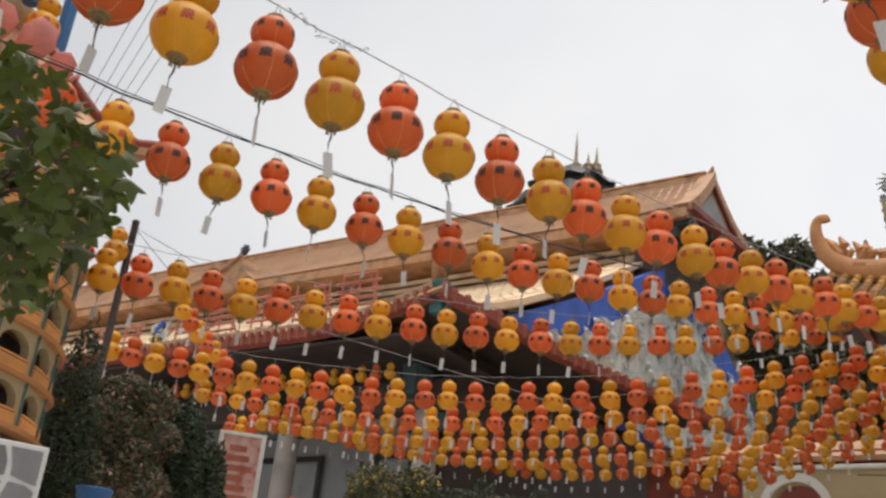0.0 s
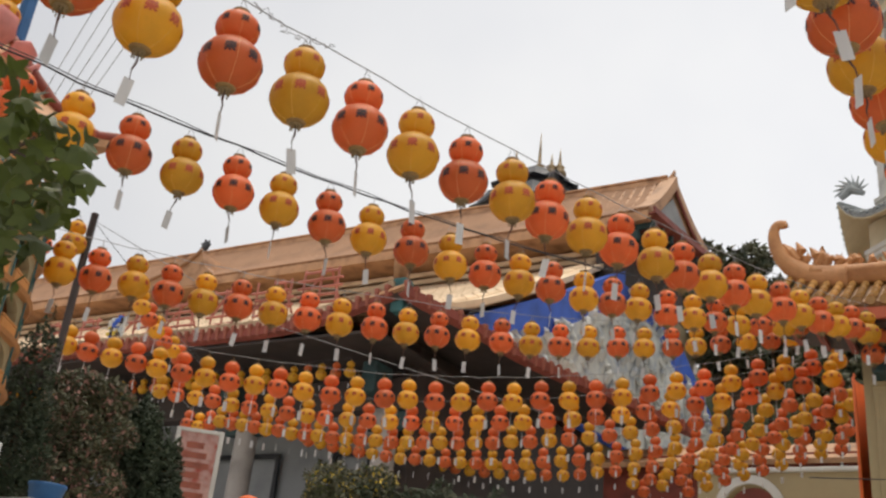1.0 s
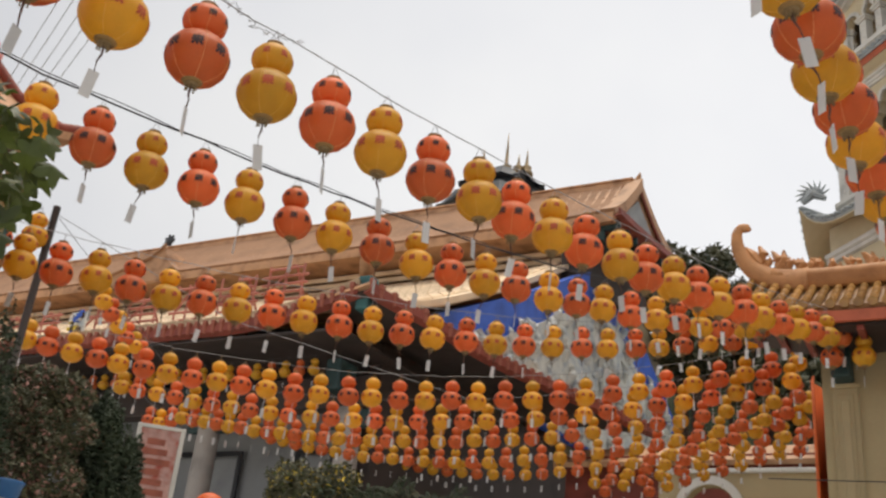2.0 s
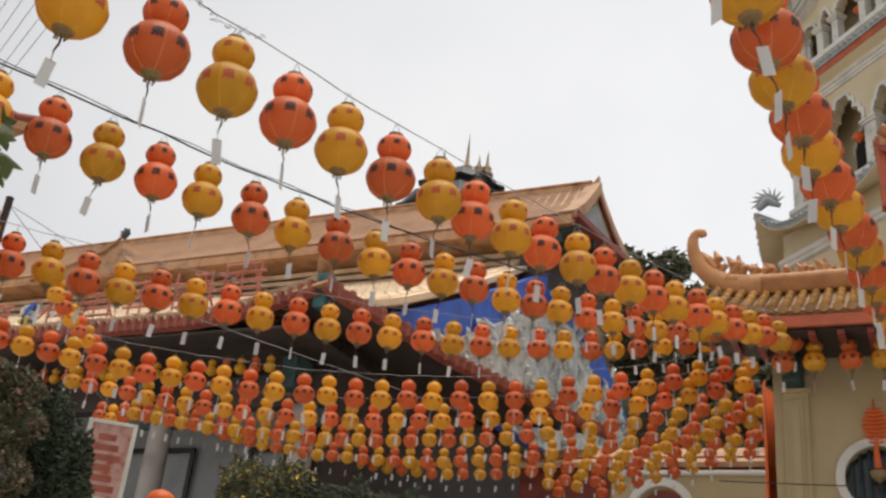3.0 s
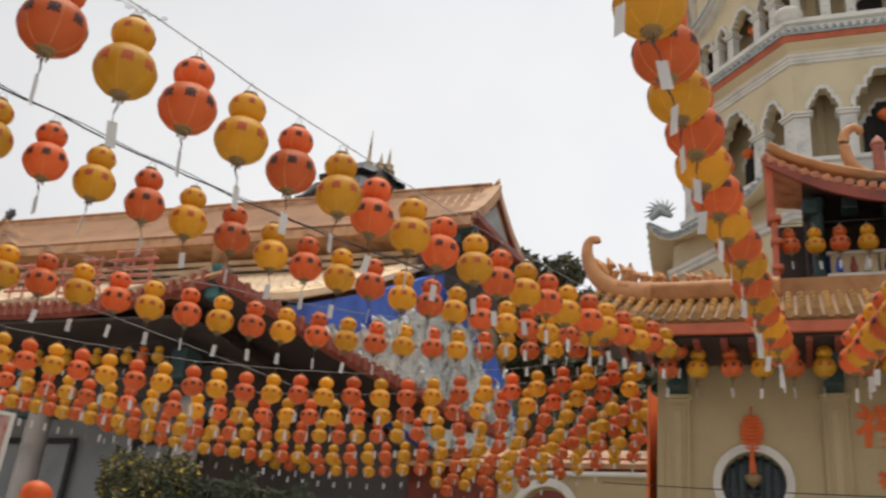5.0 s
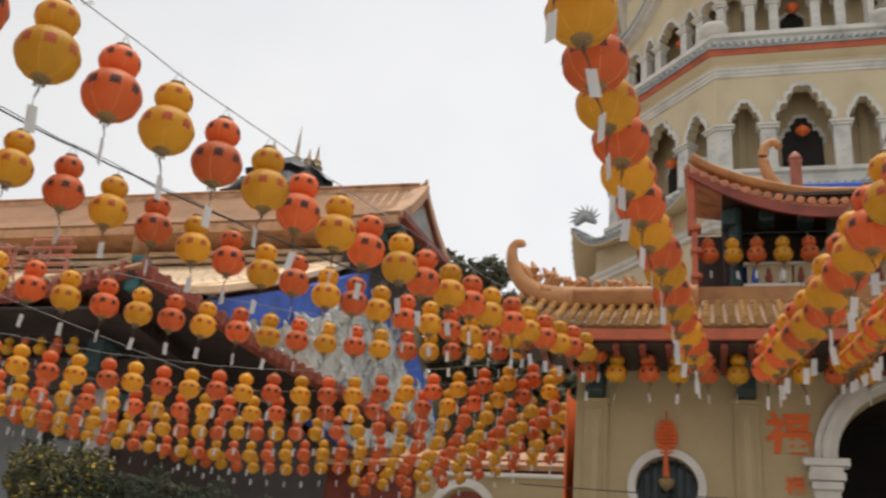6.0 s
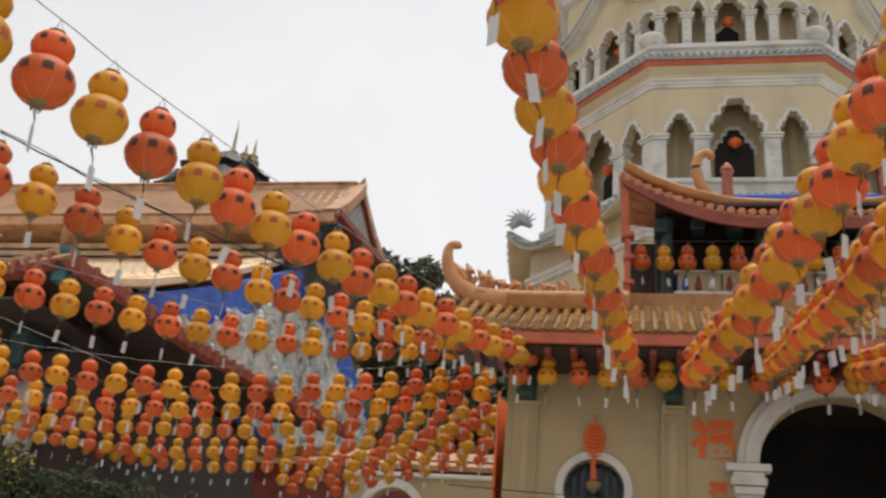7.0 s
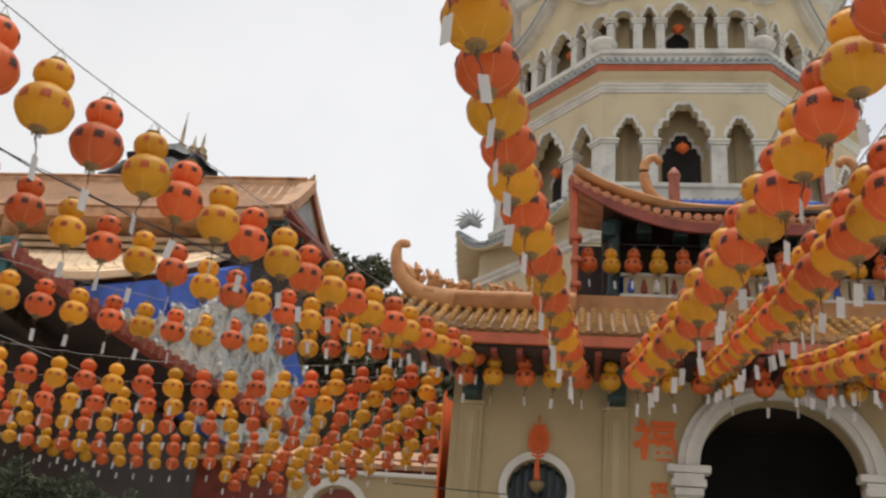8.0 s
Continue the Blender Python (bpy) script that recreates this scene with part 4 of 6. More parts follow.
# bracketed side eave under the gable
ends = [(gable_u(v) + 0.12, v, 12.62 + 0.12 * (1 - i / 16) ** 3) for i, v in enumerate([23.6 + 3.95 * k / 16 for k in range(17)])]
bm = bmesh.new()
sheet(bm, [[(x, v, h + 0.1) for x, v, h in ends], [(x + 0.02, v, h - 0.06) for x, v, h in ends], [(x - 1.4, v, h - 0.42) for x, v, h in ends]], 0.06)
part("upper_side_eave", bm, MAROON, hall, loc=hoff)
for x, v, h in ends[1::2]:
    bm = bmesh.new()
    box(bm, x - 0.9, x - 0.06, v - 0.06, v + 0.06, h - 0.42, h - 0.2, 0.02)
    box(bm, x - 1.25, x - 0.5, v - 0.09, v + 0.09, h - 0.72, h - 0.43, 0.02)
    part("upper_bracket", bm, DARKTEAL, hall, "dark carved bracket under the side eave", loc=hoff)
bm = bmesh.new()
prism(bm, [(-9.9, 23.9), (-9.25, 23.9), (-8.55, 27.5), (-9.9, 27.5)], 1.55, lambda x, d, z: (x, z, 10.9 + d))
part("upper_side_wall", bm, WOODSHADE, hall, loc=hoff)
bm = bmesh.new()
box(bm, HL, GU - 0.35, 25.31, 34.5, 5.0, 12.9)
part("upper_body", bm, RECESS, hall, loc=hoff)
# stone base, porch beam, columns, wall
bm = bmesh.new()
box(bm, HL, GU + 0.4, 14.3, 34.4, FLOOR / HALL + 0.002, FLOOR - 0.001, 0.03)
part("plinth", bm, STONECOL, hall, "grey stone base of the hall", loc=hoff)
# porch ceiling and beam coloured dark for the shade of the porch
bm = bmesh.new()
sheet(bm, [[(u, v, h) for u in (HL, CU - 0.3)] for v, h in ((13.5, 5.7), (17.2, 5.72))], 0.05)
part("porch_ceiling", bm, WOODSHADE, hall, loc=hoff)
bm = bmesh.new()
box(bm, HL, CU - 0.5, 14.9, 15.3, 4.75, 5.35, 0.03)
part("porch_beam", bm, WOODSHADE, hall, "dark carved porch beam", loc=hoff)
bm = bmesh.new()
box(bm, HL, GU - 0.31, 17.2, 17.5, FLOOR, 7.4)
part("front_wall", bm, GREYWALL, hall, loc=hoff)
# wall darkened in colour to read as the shaded space below the eave
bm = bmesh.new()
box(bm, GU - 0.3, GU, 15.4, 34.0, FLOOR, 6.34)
part("side_wall", bm, WOODSHADE, hall, loc=hoff)
u = -10.25
while u > HL:
    bm = bmesh.new()
    lathe(bm, [(0.34, FLOOR), (0.34, FLOOR + 0.25), (0.23, FLOOR + 0.35), (0.22, 4.5), (0.3, 4.74)], 18, (u, 15.1, 0))
    part("column", bm, STONECOL, hall, "grey stone porch column", smooth=True, loc=hoff)
    bm = bmesh.new()
    box(bm, u - 0.5, u + 0.5, 15.0, 15.2, 4.4, 4.74, 0.04)
    box(bm, u - 0.16, u + 0.16, 14.3, 14.89, 4.9, 5.5, 0.05)
    part("column_bracket", bm, DARKTEAL, hall, loc=hoff)
    u -= 3.33
u = -11.9
while u > HL:
    # some doorways are near-black panels, the unlit room put into the colour
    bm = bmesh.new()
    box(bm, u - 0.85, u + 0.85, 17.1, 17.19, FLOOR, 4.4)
    part("doorway", bm, UNLIT if int(-u * 10) % 3 == 0 else GREYWALL, hall, loc=hoff)
    bm = bmesh.new()
    for x in (-0.9, 0, 0.9):
        box(bm, u + x - 0.05, u + x + 0.05, 17.04, 17.099, FLOOR, 4.45)
    box(bm, u - 0.95, u + 0.95, 17.04, 17.099, 4.451, 4.55)
    part("door_frame", bm, IRON, hall, loc=hoff)
    u -= 3.33

# ---- gourd lanterns ----
rnd = random.Random(7)
DROP = 0.385     # from the wire to the middle of the large globe


def globe_bm(r, rz, z, lobes=16):
    """A ribbed globe, a little flattened, open ends closed by the caps."""
    bm = bmesh.new()
    rings = []
    seg, st = 32, 14
    for j in range(st + 1):
        a = math.pi * (0.06 + 0.88 * j / st) - math.pi / 2
        ring = []
        for i in range(seg):
            t = 2 * math.pi * i / seg
            k = 1 + 0.014 * math.cos(lobes * t) * math.cos(a)
            ring.append(bm.verts.new((r * k * math.cos(a) * math.cos(t), r * k * math.cos(a) * math.sin(t), z + rz * math.sin(a))))
        rings.append(ring)
    for p, q in zip(rings, rings[1:]):
        for i in range(seg):
            bm.faces.new((p[i], p[(i + 1) % seg], q[(i + 1) % seg], q[i]))
    bm.faces.new(rings[0])
    bm.faces.new(rings[-1])
    return bm


def marks_bm(r, rz, z, count, size, seed):
    """Brushed marks round a globe, as bars lying on it."""
    g = random.Random(seed)
    bm = bmesh.new()
    for k in range(count):
        t0 = 2 * math.pi * k / count
        strokes = [(-0.8, 0.45, 0.8, 0.5), (-0.9, -0.05, 0.9, 0.0), (0.0, 0.95, 0.0, -0.9), (-0.1, 0.0, -0.8, -0.85), (0.1, 0.0, 0.8, -0.8), (-0.5, 0.8, -0.6, 0.2), (0.5, 0.85, 0.6, 0.15)]
        g.shuffle(strokes)
        for x0, y0, x1, y1 in strokes[:7]:
            dx, dy = x1 - x0, y1 - y0
            ln = math.hypot(dx, dy)
            nx, ny = -dy / ln * 0.2, dx / ln * 0.2
            line = []
            for s in range(4):
                for e in (-1, 1):
                    px = (x0 + dx * s / 3 + nx * e) * size
                    py = (y0 + dy * s / 3 + ny * e) * size
                    a = 0.05 + py / rz
                    th = t0 + px / r
                    line.append(bm.verts.new((r * 1.014 * math.cos(a) * math.cos(th), r * 1.014 * math.cos(a) * math.sin(th), z + rz * 1.014 * math.sin(a))))
            for s in range(3):
                bm.faces.new((line[2 * s], line[2 * s + 1], line[2 * s + 3], line[2 * s + 2]))
    return bm


def make_lantern(colour, paint, ink, seed):
    g = random.Random(seed)
    e = new("gourd_lantern")
    tagged(e, f"{colour} gourd-shaped paper lantern with a hanging white tag", "lantern", "gourd lanterns on strings")
    part("large_globe", globe_bm(0.150, 0.138, -0.385), paint, e, smooth=True)
    part("small_globe", globe_bm(0.106, 0.092, -0.180), paint, e, smooth=True)
    part("large_lettering", marks_bm(0.150, 0.138, -0.385, 8, 0.031, seed), ink, e, "brushed ink marks")["kind"] = "stuff"
    part("small_lettering", marks_bm(0.106, 0.092, -0.180, 7, 0.021, seed + 5), ink, e, "brushed ink marks")["kind"] = "stuff"
    bm = bmesh.new()
    lathe(bm, [(0.040, -0.098), (0.046, -0.092), (0.046, -0.078), (0.038, -0.075)], 16)
    part("cap", bm, CAPGOLD, e, "dull gold rim")
    bm = bmesh.new()
    tube(bm, [(0.04, 0, -0.08), (0.012, 0, -0.02), (0, 0, 0.01), (-0.012, 0, -0.02), (-0.04, 0, -0.08)], 0.0022, 5)
    part("hook", bm, WIRE, e)
    bm = bmesh.new()
    for k in range(6):
        a = 2 * math.pi * (k + 0.5) / 6
        for r, rz, z in ((0.150, 0.138, -0.385), (0.106, 0.092, -0.180)):
            arc = [math.pi * (0.09 + 0.82 * j / 10) - math.pi / 2 for j in range(11)]
            tube(bm, [(r * 1.012 * math.cos(t) * math.cos(a), r * 1.012 * math.cos(t) * math.sin(a), z + rz * 1.012 * math.sin(t)) for t in arc], 0.0011, 4)
    part("seams", bm, SEAM if ink is INK else SEAMPALE, e, "thin seams over the paper")["kind"] = "stuff"
    bm = bmesh.new()
    lathe(bm, [(0.040, -0.514), (0.036, -0.522), (0.028, -0.527), (0.026, -0.538), (0.020, -0.539)], 16)
    for k in range(9):
        a = 2 * math.pi * k / 9
        box(bm, 0.024 * math.cos(a) - 0.003, 0.024 * math.cos(a) + 0.003, 0.024 * math.sin(a) - 0.003, 0.024 * math.sin(a) + 0.003, -0.556 - 0.008 * (k % 2), -0.540)
    part("bottom_rim", bm, FRINGE, e, "tan fringed rim")
    bm = bmesh.new()
    lathe(bm, [(0.050, -0.515), (0.046, -0.521), (0.040, -0.525)], 20)
    part("base_collar", bm, CAPGOLD, e, "dark printed collar")
    sx, sy = g.uniform(-0.03, 0.03), g.uniform(-0.03, 0.03)
    bm = bmesh.new()
    tube(bm, [(0, 0, -0.53), (sx * 0.3 + 0.006, sy * 0.3, -0.58), (sx * 0.5 - 0.006, sy * 0.5, -0.62), (sx, sy, -0.67)], [0.004, 0.006, 0.004, 0.003], 6)
    part("cord", bm, CORD, e)
    bm = bmesh.new()
    turn = g.uniform(0, math.pi)
    box(bm, -0.024, 0.024, -0.0015, 0.0015, -0.80, -0.665)
    bmesh.ops.rotate(bm, verts=bm.verts, cent=(0, 0, -0.665), matrix=Matrix.Rotation(turn, 3, "Z") @ Matrix.Rotation(g.uniform(-0.15, 0.15), 3, "Y"))
    bmesh.ops.translate(bm, verts=bm.verts, vec=(sx, sy, 0))
    part("tag", bm, TAG, e, "white paper wish tag")
    return e


reds = [make_lantern("orange-red", RED, INK, 11 + i) for i in range(4)]
yellows = [make_lantern("yellow", YELLOW, REDINK, 31 + i) for i in range(4)]
unused = {o.name: True for o in reds + yellows}


def hang(i, p, scale=1.0, tilt=0.035):
    """The next lantern, hooked at p; colours take turns."""
    src = (reds if i % 2 == 0 else yellows)[rnd.randrange(4)]
    m = Matrix.Translation(p) @ Euler((rnd.gauss(0, tilt), rnd.gauss(0, tilt), rnd.uniform(0, 6.28))).to_matrix().to_4x4()
    if unused.pop(src.name, None):
        src.matrix_world = m
        return src
    return copy_thing(src, m)


def curve_of(p0, p1, z0, zm, z1):
    """Points of a sagging line over p0 to p1 in plan, through three heights."""
    c = 2 * (z0 + z1 - 2 * zm)
    b = z1 - z0 - c

    def f(s):
        return Vector((p0[0] + (p1[0] - p0[0]) * s, p0[1] + (p1[1] - p0[1]) * s, z0 + b * s + c * s * s))
    return f


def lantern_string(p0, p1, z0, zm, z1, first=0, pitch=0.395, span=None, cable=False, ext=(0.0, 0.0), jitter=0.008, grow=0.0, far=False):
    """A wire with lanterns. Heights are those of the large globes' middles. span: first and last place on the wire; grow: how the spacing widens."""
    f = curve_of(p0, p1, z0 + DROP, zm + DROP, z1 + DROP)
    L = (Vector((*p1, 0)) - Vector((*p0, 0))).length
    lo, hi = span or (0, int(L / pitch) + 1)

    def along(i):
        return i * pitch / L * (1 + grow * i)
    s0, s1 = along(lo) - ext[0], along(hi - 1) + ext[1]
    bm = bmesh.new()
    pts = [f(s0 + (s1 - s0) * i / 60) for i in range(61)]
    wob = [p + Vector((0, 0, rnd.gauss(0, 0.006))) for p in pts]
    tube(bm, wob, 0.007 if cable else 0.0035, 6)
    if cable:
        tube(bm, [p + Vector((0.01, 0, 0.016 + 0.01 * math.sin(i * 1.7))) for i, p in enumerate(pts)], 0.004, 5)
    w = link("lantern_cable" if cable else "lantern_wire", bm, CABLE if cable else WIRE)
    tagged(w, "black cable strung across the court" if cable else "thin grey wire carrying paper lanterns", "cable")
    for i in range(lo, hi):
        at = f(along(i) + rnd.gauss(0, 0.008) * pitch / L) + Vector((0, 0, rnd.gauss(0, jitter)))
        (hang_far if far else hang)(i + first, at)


def make_far_lantern(colour, paint, ink, seed):
    """A plainer lantern for the distant rows."""
    g = random.Random(seed)
    e = new("gourd_lantern")
    tagged(e, f"{colour} gourd-shaped paper lantern in a distant row", "lantern", "gourd lanterns over the court")
    part("large_globe", globe_bm(0.150, 0.138, -0.385), paint, e, smooth=True)
    part("small_globe", globe_bm(0.106, 0.092, -0.180), paint, e, smooth=True)
    part("lettering", marks_bm(0.150, 0.138, -0.385, 8, 0.031, seed), ink, e, "brushed ink marks")["kind"] = "stuff"
    bm = bmesh.new()
    lathe(bm, [(0.040, -0.098), (0.046, -0.092), (0.046, -0.078), (0.038, -0.075)], 10)
    box(bm, -0.003, 0.003, -0.003, 0.003, -0.09, 0.006)
    part("cap", bm, CAPGOLD, e, "dull gold rim")
    bm = bmesh.new()
    box(bm, -0.026, 0.026, -0.0015, 0.0015, -0.80, -0.665)
    box(bm, -0.003, 0.003, -0.003, 0.003, -0.665, -0.52)
    bmesh.ops.rotate(bm, verts=bm.verts, cent=(0, 0, -0.6), matrix=Matrix.Rotation(g.uniform(0, 3.1), 3, "Z"))
    part("tag", bm, TAG, e, "white paper wish tag")
    return e


far_reds = [make_far_lantern("orange-red", RED, INK, 51 + i) for i in range(3)]
far_yellows = [make_far_lantern("yellow", YELLOW, REDINK, 61 + i) for i in range(3)]
unused.update({o.name: True for o in far_reds + far_yellows})


def hang_far(i, p):
    src = (far_reds if i % 2 == 0 else far_yellows)[rnd.randrange(3)]
    m = Matrix.Translation(p) @ Euler((rnd.gauss(0, 0.03), rnd.gauss(0, 0.03), rnd.uniform(0, 6.28))).to_matrix().to_4x4()
    if unused.pop(src.name, None):
        src.matrix_world = m
        return src
    return copy_thing(src, m)


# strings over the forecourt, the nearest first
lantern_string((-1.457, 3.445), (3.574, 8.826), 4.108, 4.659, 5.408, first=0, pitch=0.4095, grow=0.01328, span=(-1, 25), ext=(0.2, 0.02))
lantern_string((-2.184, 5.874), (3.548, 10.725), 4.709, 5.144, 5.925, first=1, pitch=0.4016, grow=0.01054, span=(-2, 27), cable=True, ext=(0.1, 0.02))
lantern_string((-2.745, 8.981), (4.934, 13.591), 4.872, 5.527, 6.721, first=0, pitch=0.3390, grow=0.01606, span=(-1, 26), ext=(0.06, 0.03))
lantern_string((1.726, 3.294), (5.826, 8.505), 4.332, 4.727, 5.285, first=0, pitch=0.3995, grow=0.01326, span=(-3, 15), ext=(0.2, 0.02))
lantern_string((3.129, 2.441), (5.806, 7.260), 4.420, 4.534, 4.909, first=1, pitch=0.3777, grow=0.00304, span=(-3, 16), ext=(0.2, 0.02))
lantern_string((3.70, 2.75), (9.03, 9.91), 4.111, 5.150, 6.327, first=0, pitch=0.42, ext=(0.3, 0.02))
lantern_string((4.80, 2.40), (9.91, 9.30), 4.15, 5.05, 6.36, first=1, pitch=0.42, ext=(0.3, 0.02))
lantern_string((6.00, 2.20), (10.75, 8.70), 4.2, 5.05, 6.38, first=0, pitch=0.42, ext=(0.3, 0.02))
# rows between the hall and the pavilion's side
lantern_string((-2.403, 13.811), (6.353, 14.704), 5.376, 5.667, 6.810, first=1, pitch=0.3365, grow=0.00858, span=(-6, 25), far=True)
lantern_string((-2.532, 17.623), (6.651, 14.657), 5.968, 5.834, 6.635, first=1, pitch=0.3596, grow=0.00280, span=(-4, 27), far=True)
# ---- the deepest rows and the row under the hall's eave, too many to count ----
def deep_rows(rows_):
    """Rows of small lanterns with their wires in one mesh. rows_: ends, three heights, first colour, pitch, grow, span."""
    verts, faces, mats = [], [], []

    def ball(c, r, rz, mi, seg=14, st=8):
        b0 = len(verts)
        for j in range(st + 1):
            a = -math.pi / 2 + math.pi * j / st
            for i in range(seg):
                t = 2 * math.pi * i / seg
                verts.append((c.x + r * math.cos(a) * math.cos(t), c.y + r * math.cos(a) * math.sin(t), c.z + rz * math.sin(a)))
        for j in range(st):
            for i in range(seg):
                a, b = b0 + j * seg + i, b0 + j * seg + (i + 1) % seg
                faces.append((a, b, b + seg, a + seg))
                mats.append(mi)

    def bar(c, d, w, h, ang, mi):
        b0 = len(verts)
        ax, ay = math.cos(ang), math.sin(ang)
        for e in (-0.002, 0.002):
            for p, sx in ((c, -1), (c, 1), (d, 1), (d, -1)):
                verts.append((p.x + ax * w * sx - ay * e, p.y + ay * w * sx + ax * e, p.z + h * (p is d)))
        for q in ((0, 1, 2, 3), (7, 6, 5, 4), (0, 4, 5, 1), (1, 5, 6, 2), (2, 6, 7, 3), (3, 7, 4, 0)):
            faces.append(tuple(b0 + k for k in q))
            mats.append(mi)
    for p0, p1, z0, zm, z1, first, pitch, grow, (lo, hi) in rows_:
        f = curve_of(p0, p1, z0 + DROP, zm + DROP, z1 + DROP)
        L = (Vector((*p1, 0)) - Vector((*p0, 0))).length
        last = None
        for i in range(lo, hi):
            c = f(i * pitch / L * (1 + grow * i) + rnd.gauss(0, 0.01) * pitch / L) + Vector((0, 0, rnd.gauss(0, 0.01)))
            mi = (i + first) % 2
            ball(c - Vector((0, 0, 0.385)), 0.150, 0.138, mi)
            ball(c - Vector((0, 0, 0.18)), 0.106, 0.092, mi)
            ball(c - Vector((0, 0, 0.085)), 0.042, 0.02, 2, 8, 4)
            ball(c - Vector((0, 0, 0.528)), 0.036, 0.02, 2, 8, 4)
            for k in range(7):
                a = k * math.pi / 3.5 + i
                ball(c + Vector((0.136 * math.cos(a), 0.136 * math.sin(a), -0.365)), 0.021, 0.026, 3 if mi == 0 else 5, 6, 4)
            bar(c - Vector((0, 0, 0.665)), c - Vector((0, 0, 0.80)), 0.026, 0, rnd.uniform(0, 3.1), 4)
            bar(c + Vector((0, 0, 0.004)), c - Vector((0, 0, 0.09)), 0.003, 0, 0.0, 6)
            if last is not None:
                bar(last, c, 0.004, 0, 1.57, 6)
            last = c
    me = bpy.data.meshes.new("lantern_rows")
    me.from_pydata(verts, [], faces)
    for mt in (RED, YELLOW, CAPGOLD, INK, TAG, REDINK, WIRE):
        me.materials.append(mt)
    for p, mi in zip(me.polygons, mats):
        p.material_index = mi
        p.use_smooth = mi < 4
    ob = new("lantern_rows", me)
    tagged(ob, "deep rows of orange-red and yellow gourd lanterns over the court", "lanterns", kind="stuff")


a_, b_ = plan(-30 * HALL, 13.95 * HALL, 0), plan(-9.9 * HALL, 13.95 * HALL, 0)
eave_z = EYE + 5.15 * HALL
deep_rows([
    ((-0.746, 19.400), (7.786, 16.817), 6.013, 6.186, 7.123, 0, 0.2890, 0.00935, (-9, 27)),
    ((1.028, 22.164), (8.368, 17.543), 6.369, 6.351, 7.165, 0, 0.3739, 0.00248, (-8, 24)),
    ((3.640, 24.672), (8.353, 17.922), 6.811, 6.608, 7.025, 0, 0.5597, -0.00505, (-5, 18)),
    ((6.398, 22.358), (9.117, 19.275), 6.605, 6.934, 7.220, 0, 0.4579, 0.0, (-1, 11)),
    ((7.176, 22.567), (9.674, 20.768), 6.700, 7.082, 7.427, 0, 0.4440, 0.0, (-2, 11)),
    ((7.9, 22.9), (10.1, 21.3), 6.72, 7.08, 7.42, 1, 0.43, 0.0, (-1, 8)),
    ((a_.x, a_.y), (b_.x, b_.y), eave_z, eave_z, eave_z, 0, 0.45, 0.0, (0, 62)),
])
lantern_string((-4.149, 16.363), (-3.901, 19.157), 7.144, 7.11, 7.108, first=1, pitch=0.56, far=True, ext=(0.3, 0.6))
lantern_string((-3.633, 7.505), (-4.4, 7.2), 6.642, 6.7, 6.8, first=1, pitch=0.5, span=(0, 1), ext=(0.5, 0.8))
lantern_string((-5.2, 10.9), (-3.75, 11.35), 6.2, 6.0, 6.15, first=1, pitch=0.36)
for i in range(23):
    hang(i, plan(-1.65 + i * 0.41, 13.55, 5.05))
for i in range(14):
    hang(i, plan(0.02 + i * 0.39, 15.15, 7.62))
# wires from which the eave lanterns hang
for (u0, u1, v, h) in ((-1.9, 7.5, 13.55, 5.055), (-0.2, 5.8, 15.15, 7.625)):
    bm = bmesh.new()
    tube(bm, [plan(u0 + (u1 - u0) * i / 10, v, h) for i in range(11)], 0.006, 6)
    tagged(link("eave_wire", bm, CABLE), "thin dark wire under the pavilion eave", "cable")
bm = bmesh.new()
tube(bm, [plan(-2.6 + 10.5 * i / 20, 13.9, 3.03 + 0.004 * (i - 10) ** 2 * 0.3) for i in range(21)], 0.008, 6)
tagged(link("slack_cable", bm, CABLE), "thin black cable before the pavilion wall", "cable")

# ---- paper cuts and knot on the pavilion ----
def papercut(u, h, size, name="paper_cut"):
    cu = bpy.data.curves.new("cut", "FONT")
    cu.body, cu.size, cu.extrude, cu.align_x, cu.align_y = "\u798f", size, 0.006, "CENTER", "CENTER"
    cu.offset = size * 0.026
    tmp = new("cut", cu)
    dg = bpy.context.evaluated_depsgraph_get()
    me = bpy.data.meshes.new_from_object(tmp.evaluated_get(dg))
    bpy.data.objects.remove(tmp)
    me.materials.clear()
    me.materials.append(REDCLOTH)
    ob = new(name, me)
    ob.matrix_world = pose(*plan(u, PV - 0.012, h), 90, 0, -TURN)
    tagged(ob, "red paper-cut character on the cream wall", "wall decoration")


papercut(1.06, 4.03, 0.62)
papercut(1.10, 3.33, 0.26)
knot, koff = building("hanging_knot", -0.6, PV - 0.03, 4.0, "red knotted cord charm hanging over the round window", "wall decoration")
bm = bmesh.new()
lathe(bm, [(0.01, -0.03), (0.13, -0.02), (0.15, 0.0), (0.13, 0.02), (0.01, 0.03)], 6)
bmesh.ops.rotate(bm, verts=bm.verts, cent=(0, 0, 0), matrix=Matrix.Rotation(math.pi / 2, 3, "X"))
bmesh.ops.scale(bm, verts=bm.verts, vec=(0.95, 0.6, 1.7))
bmesh.ops.translate(bm, verts=bm.verts, vec=(-0.6, PV - 0.03, 3.98))
KNOT_BODY = bm
for k in range(9):
    z = 3.72 + k * 0.056
    w = 0.165 * math.sin(math.pi * (k + 1.2) / 10.5) ** 0.6
    bm = bmesh.new()
    tube(bm, [(-0.6 - w, PV - 0.06, z + 0.03), (-0.6, PV - 0.065, z), (-0.6 + w, PV - 0.06, z + 0.03)], 0.017, 6)
    part("knot_strand", bm, REDCLOTH, knot, loc=koff)
bm = KNOT_BODY
part("knot", bm, REDCLOTH, knot, loc=koff)
bm = bmesh.new()
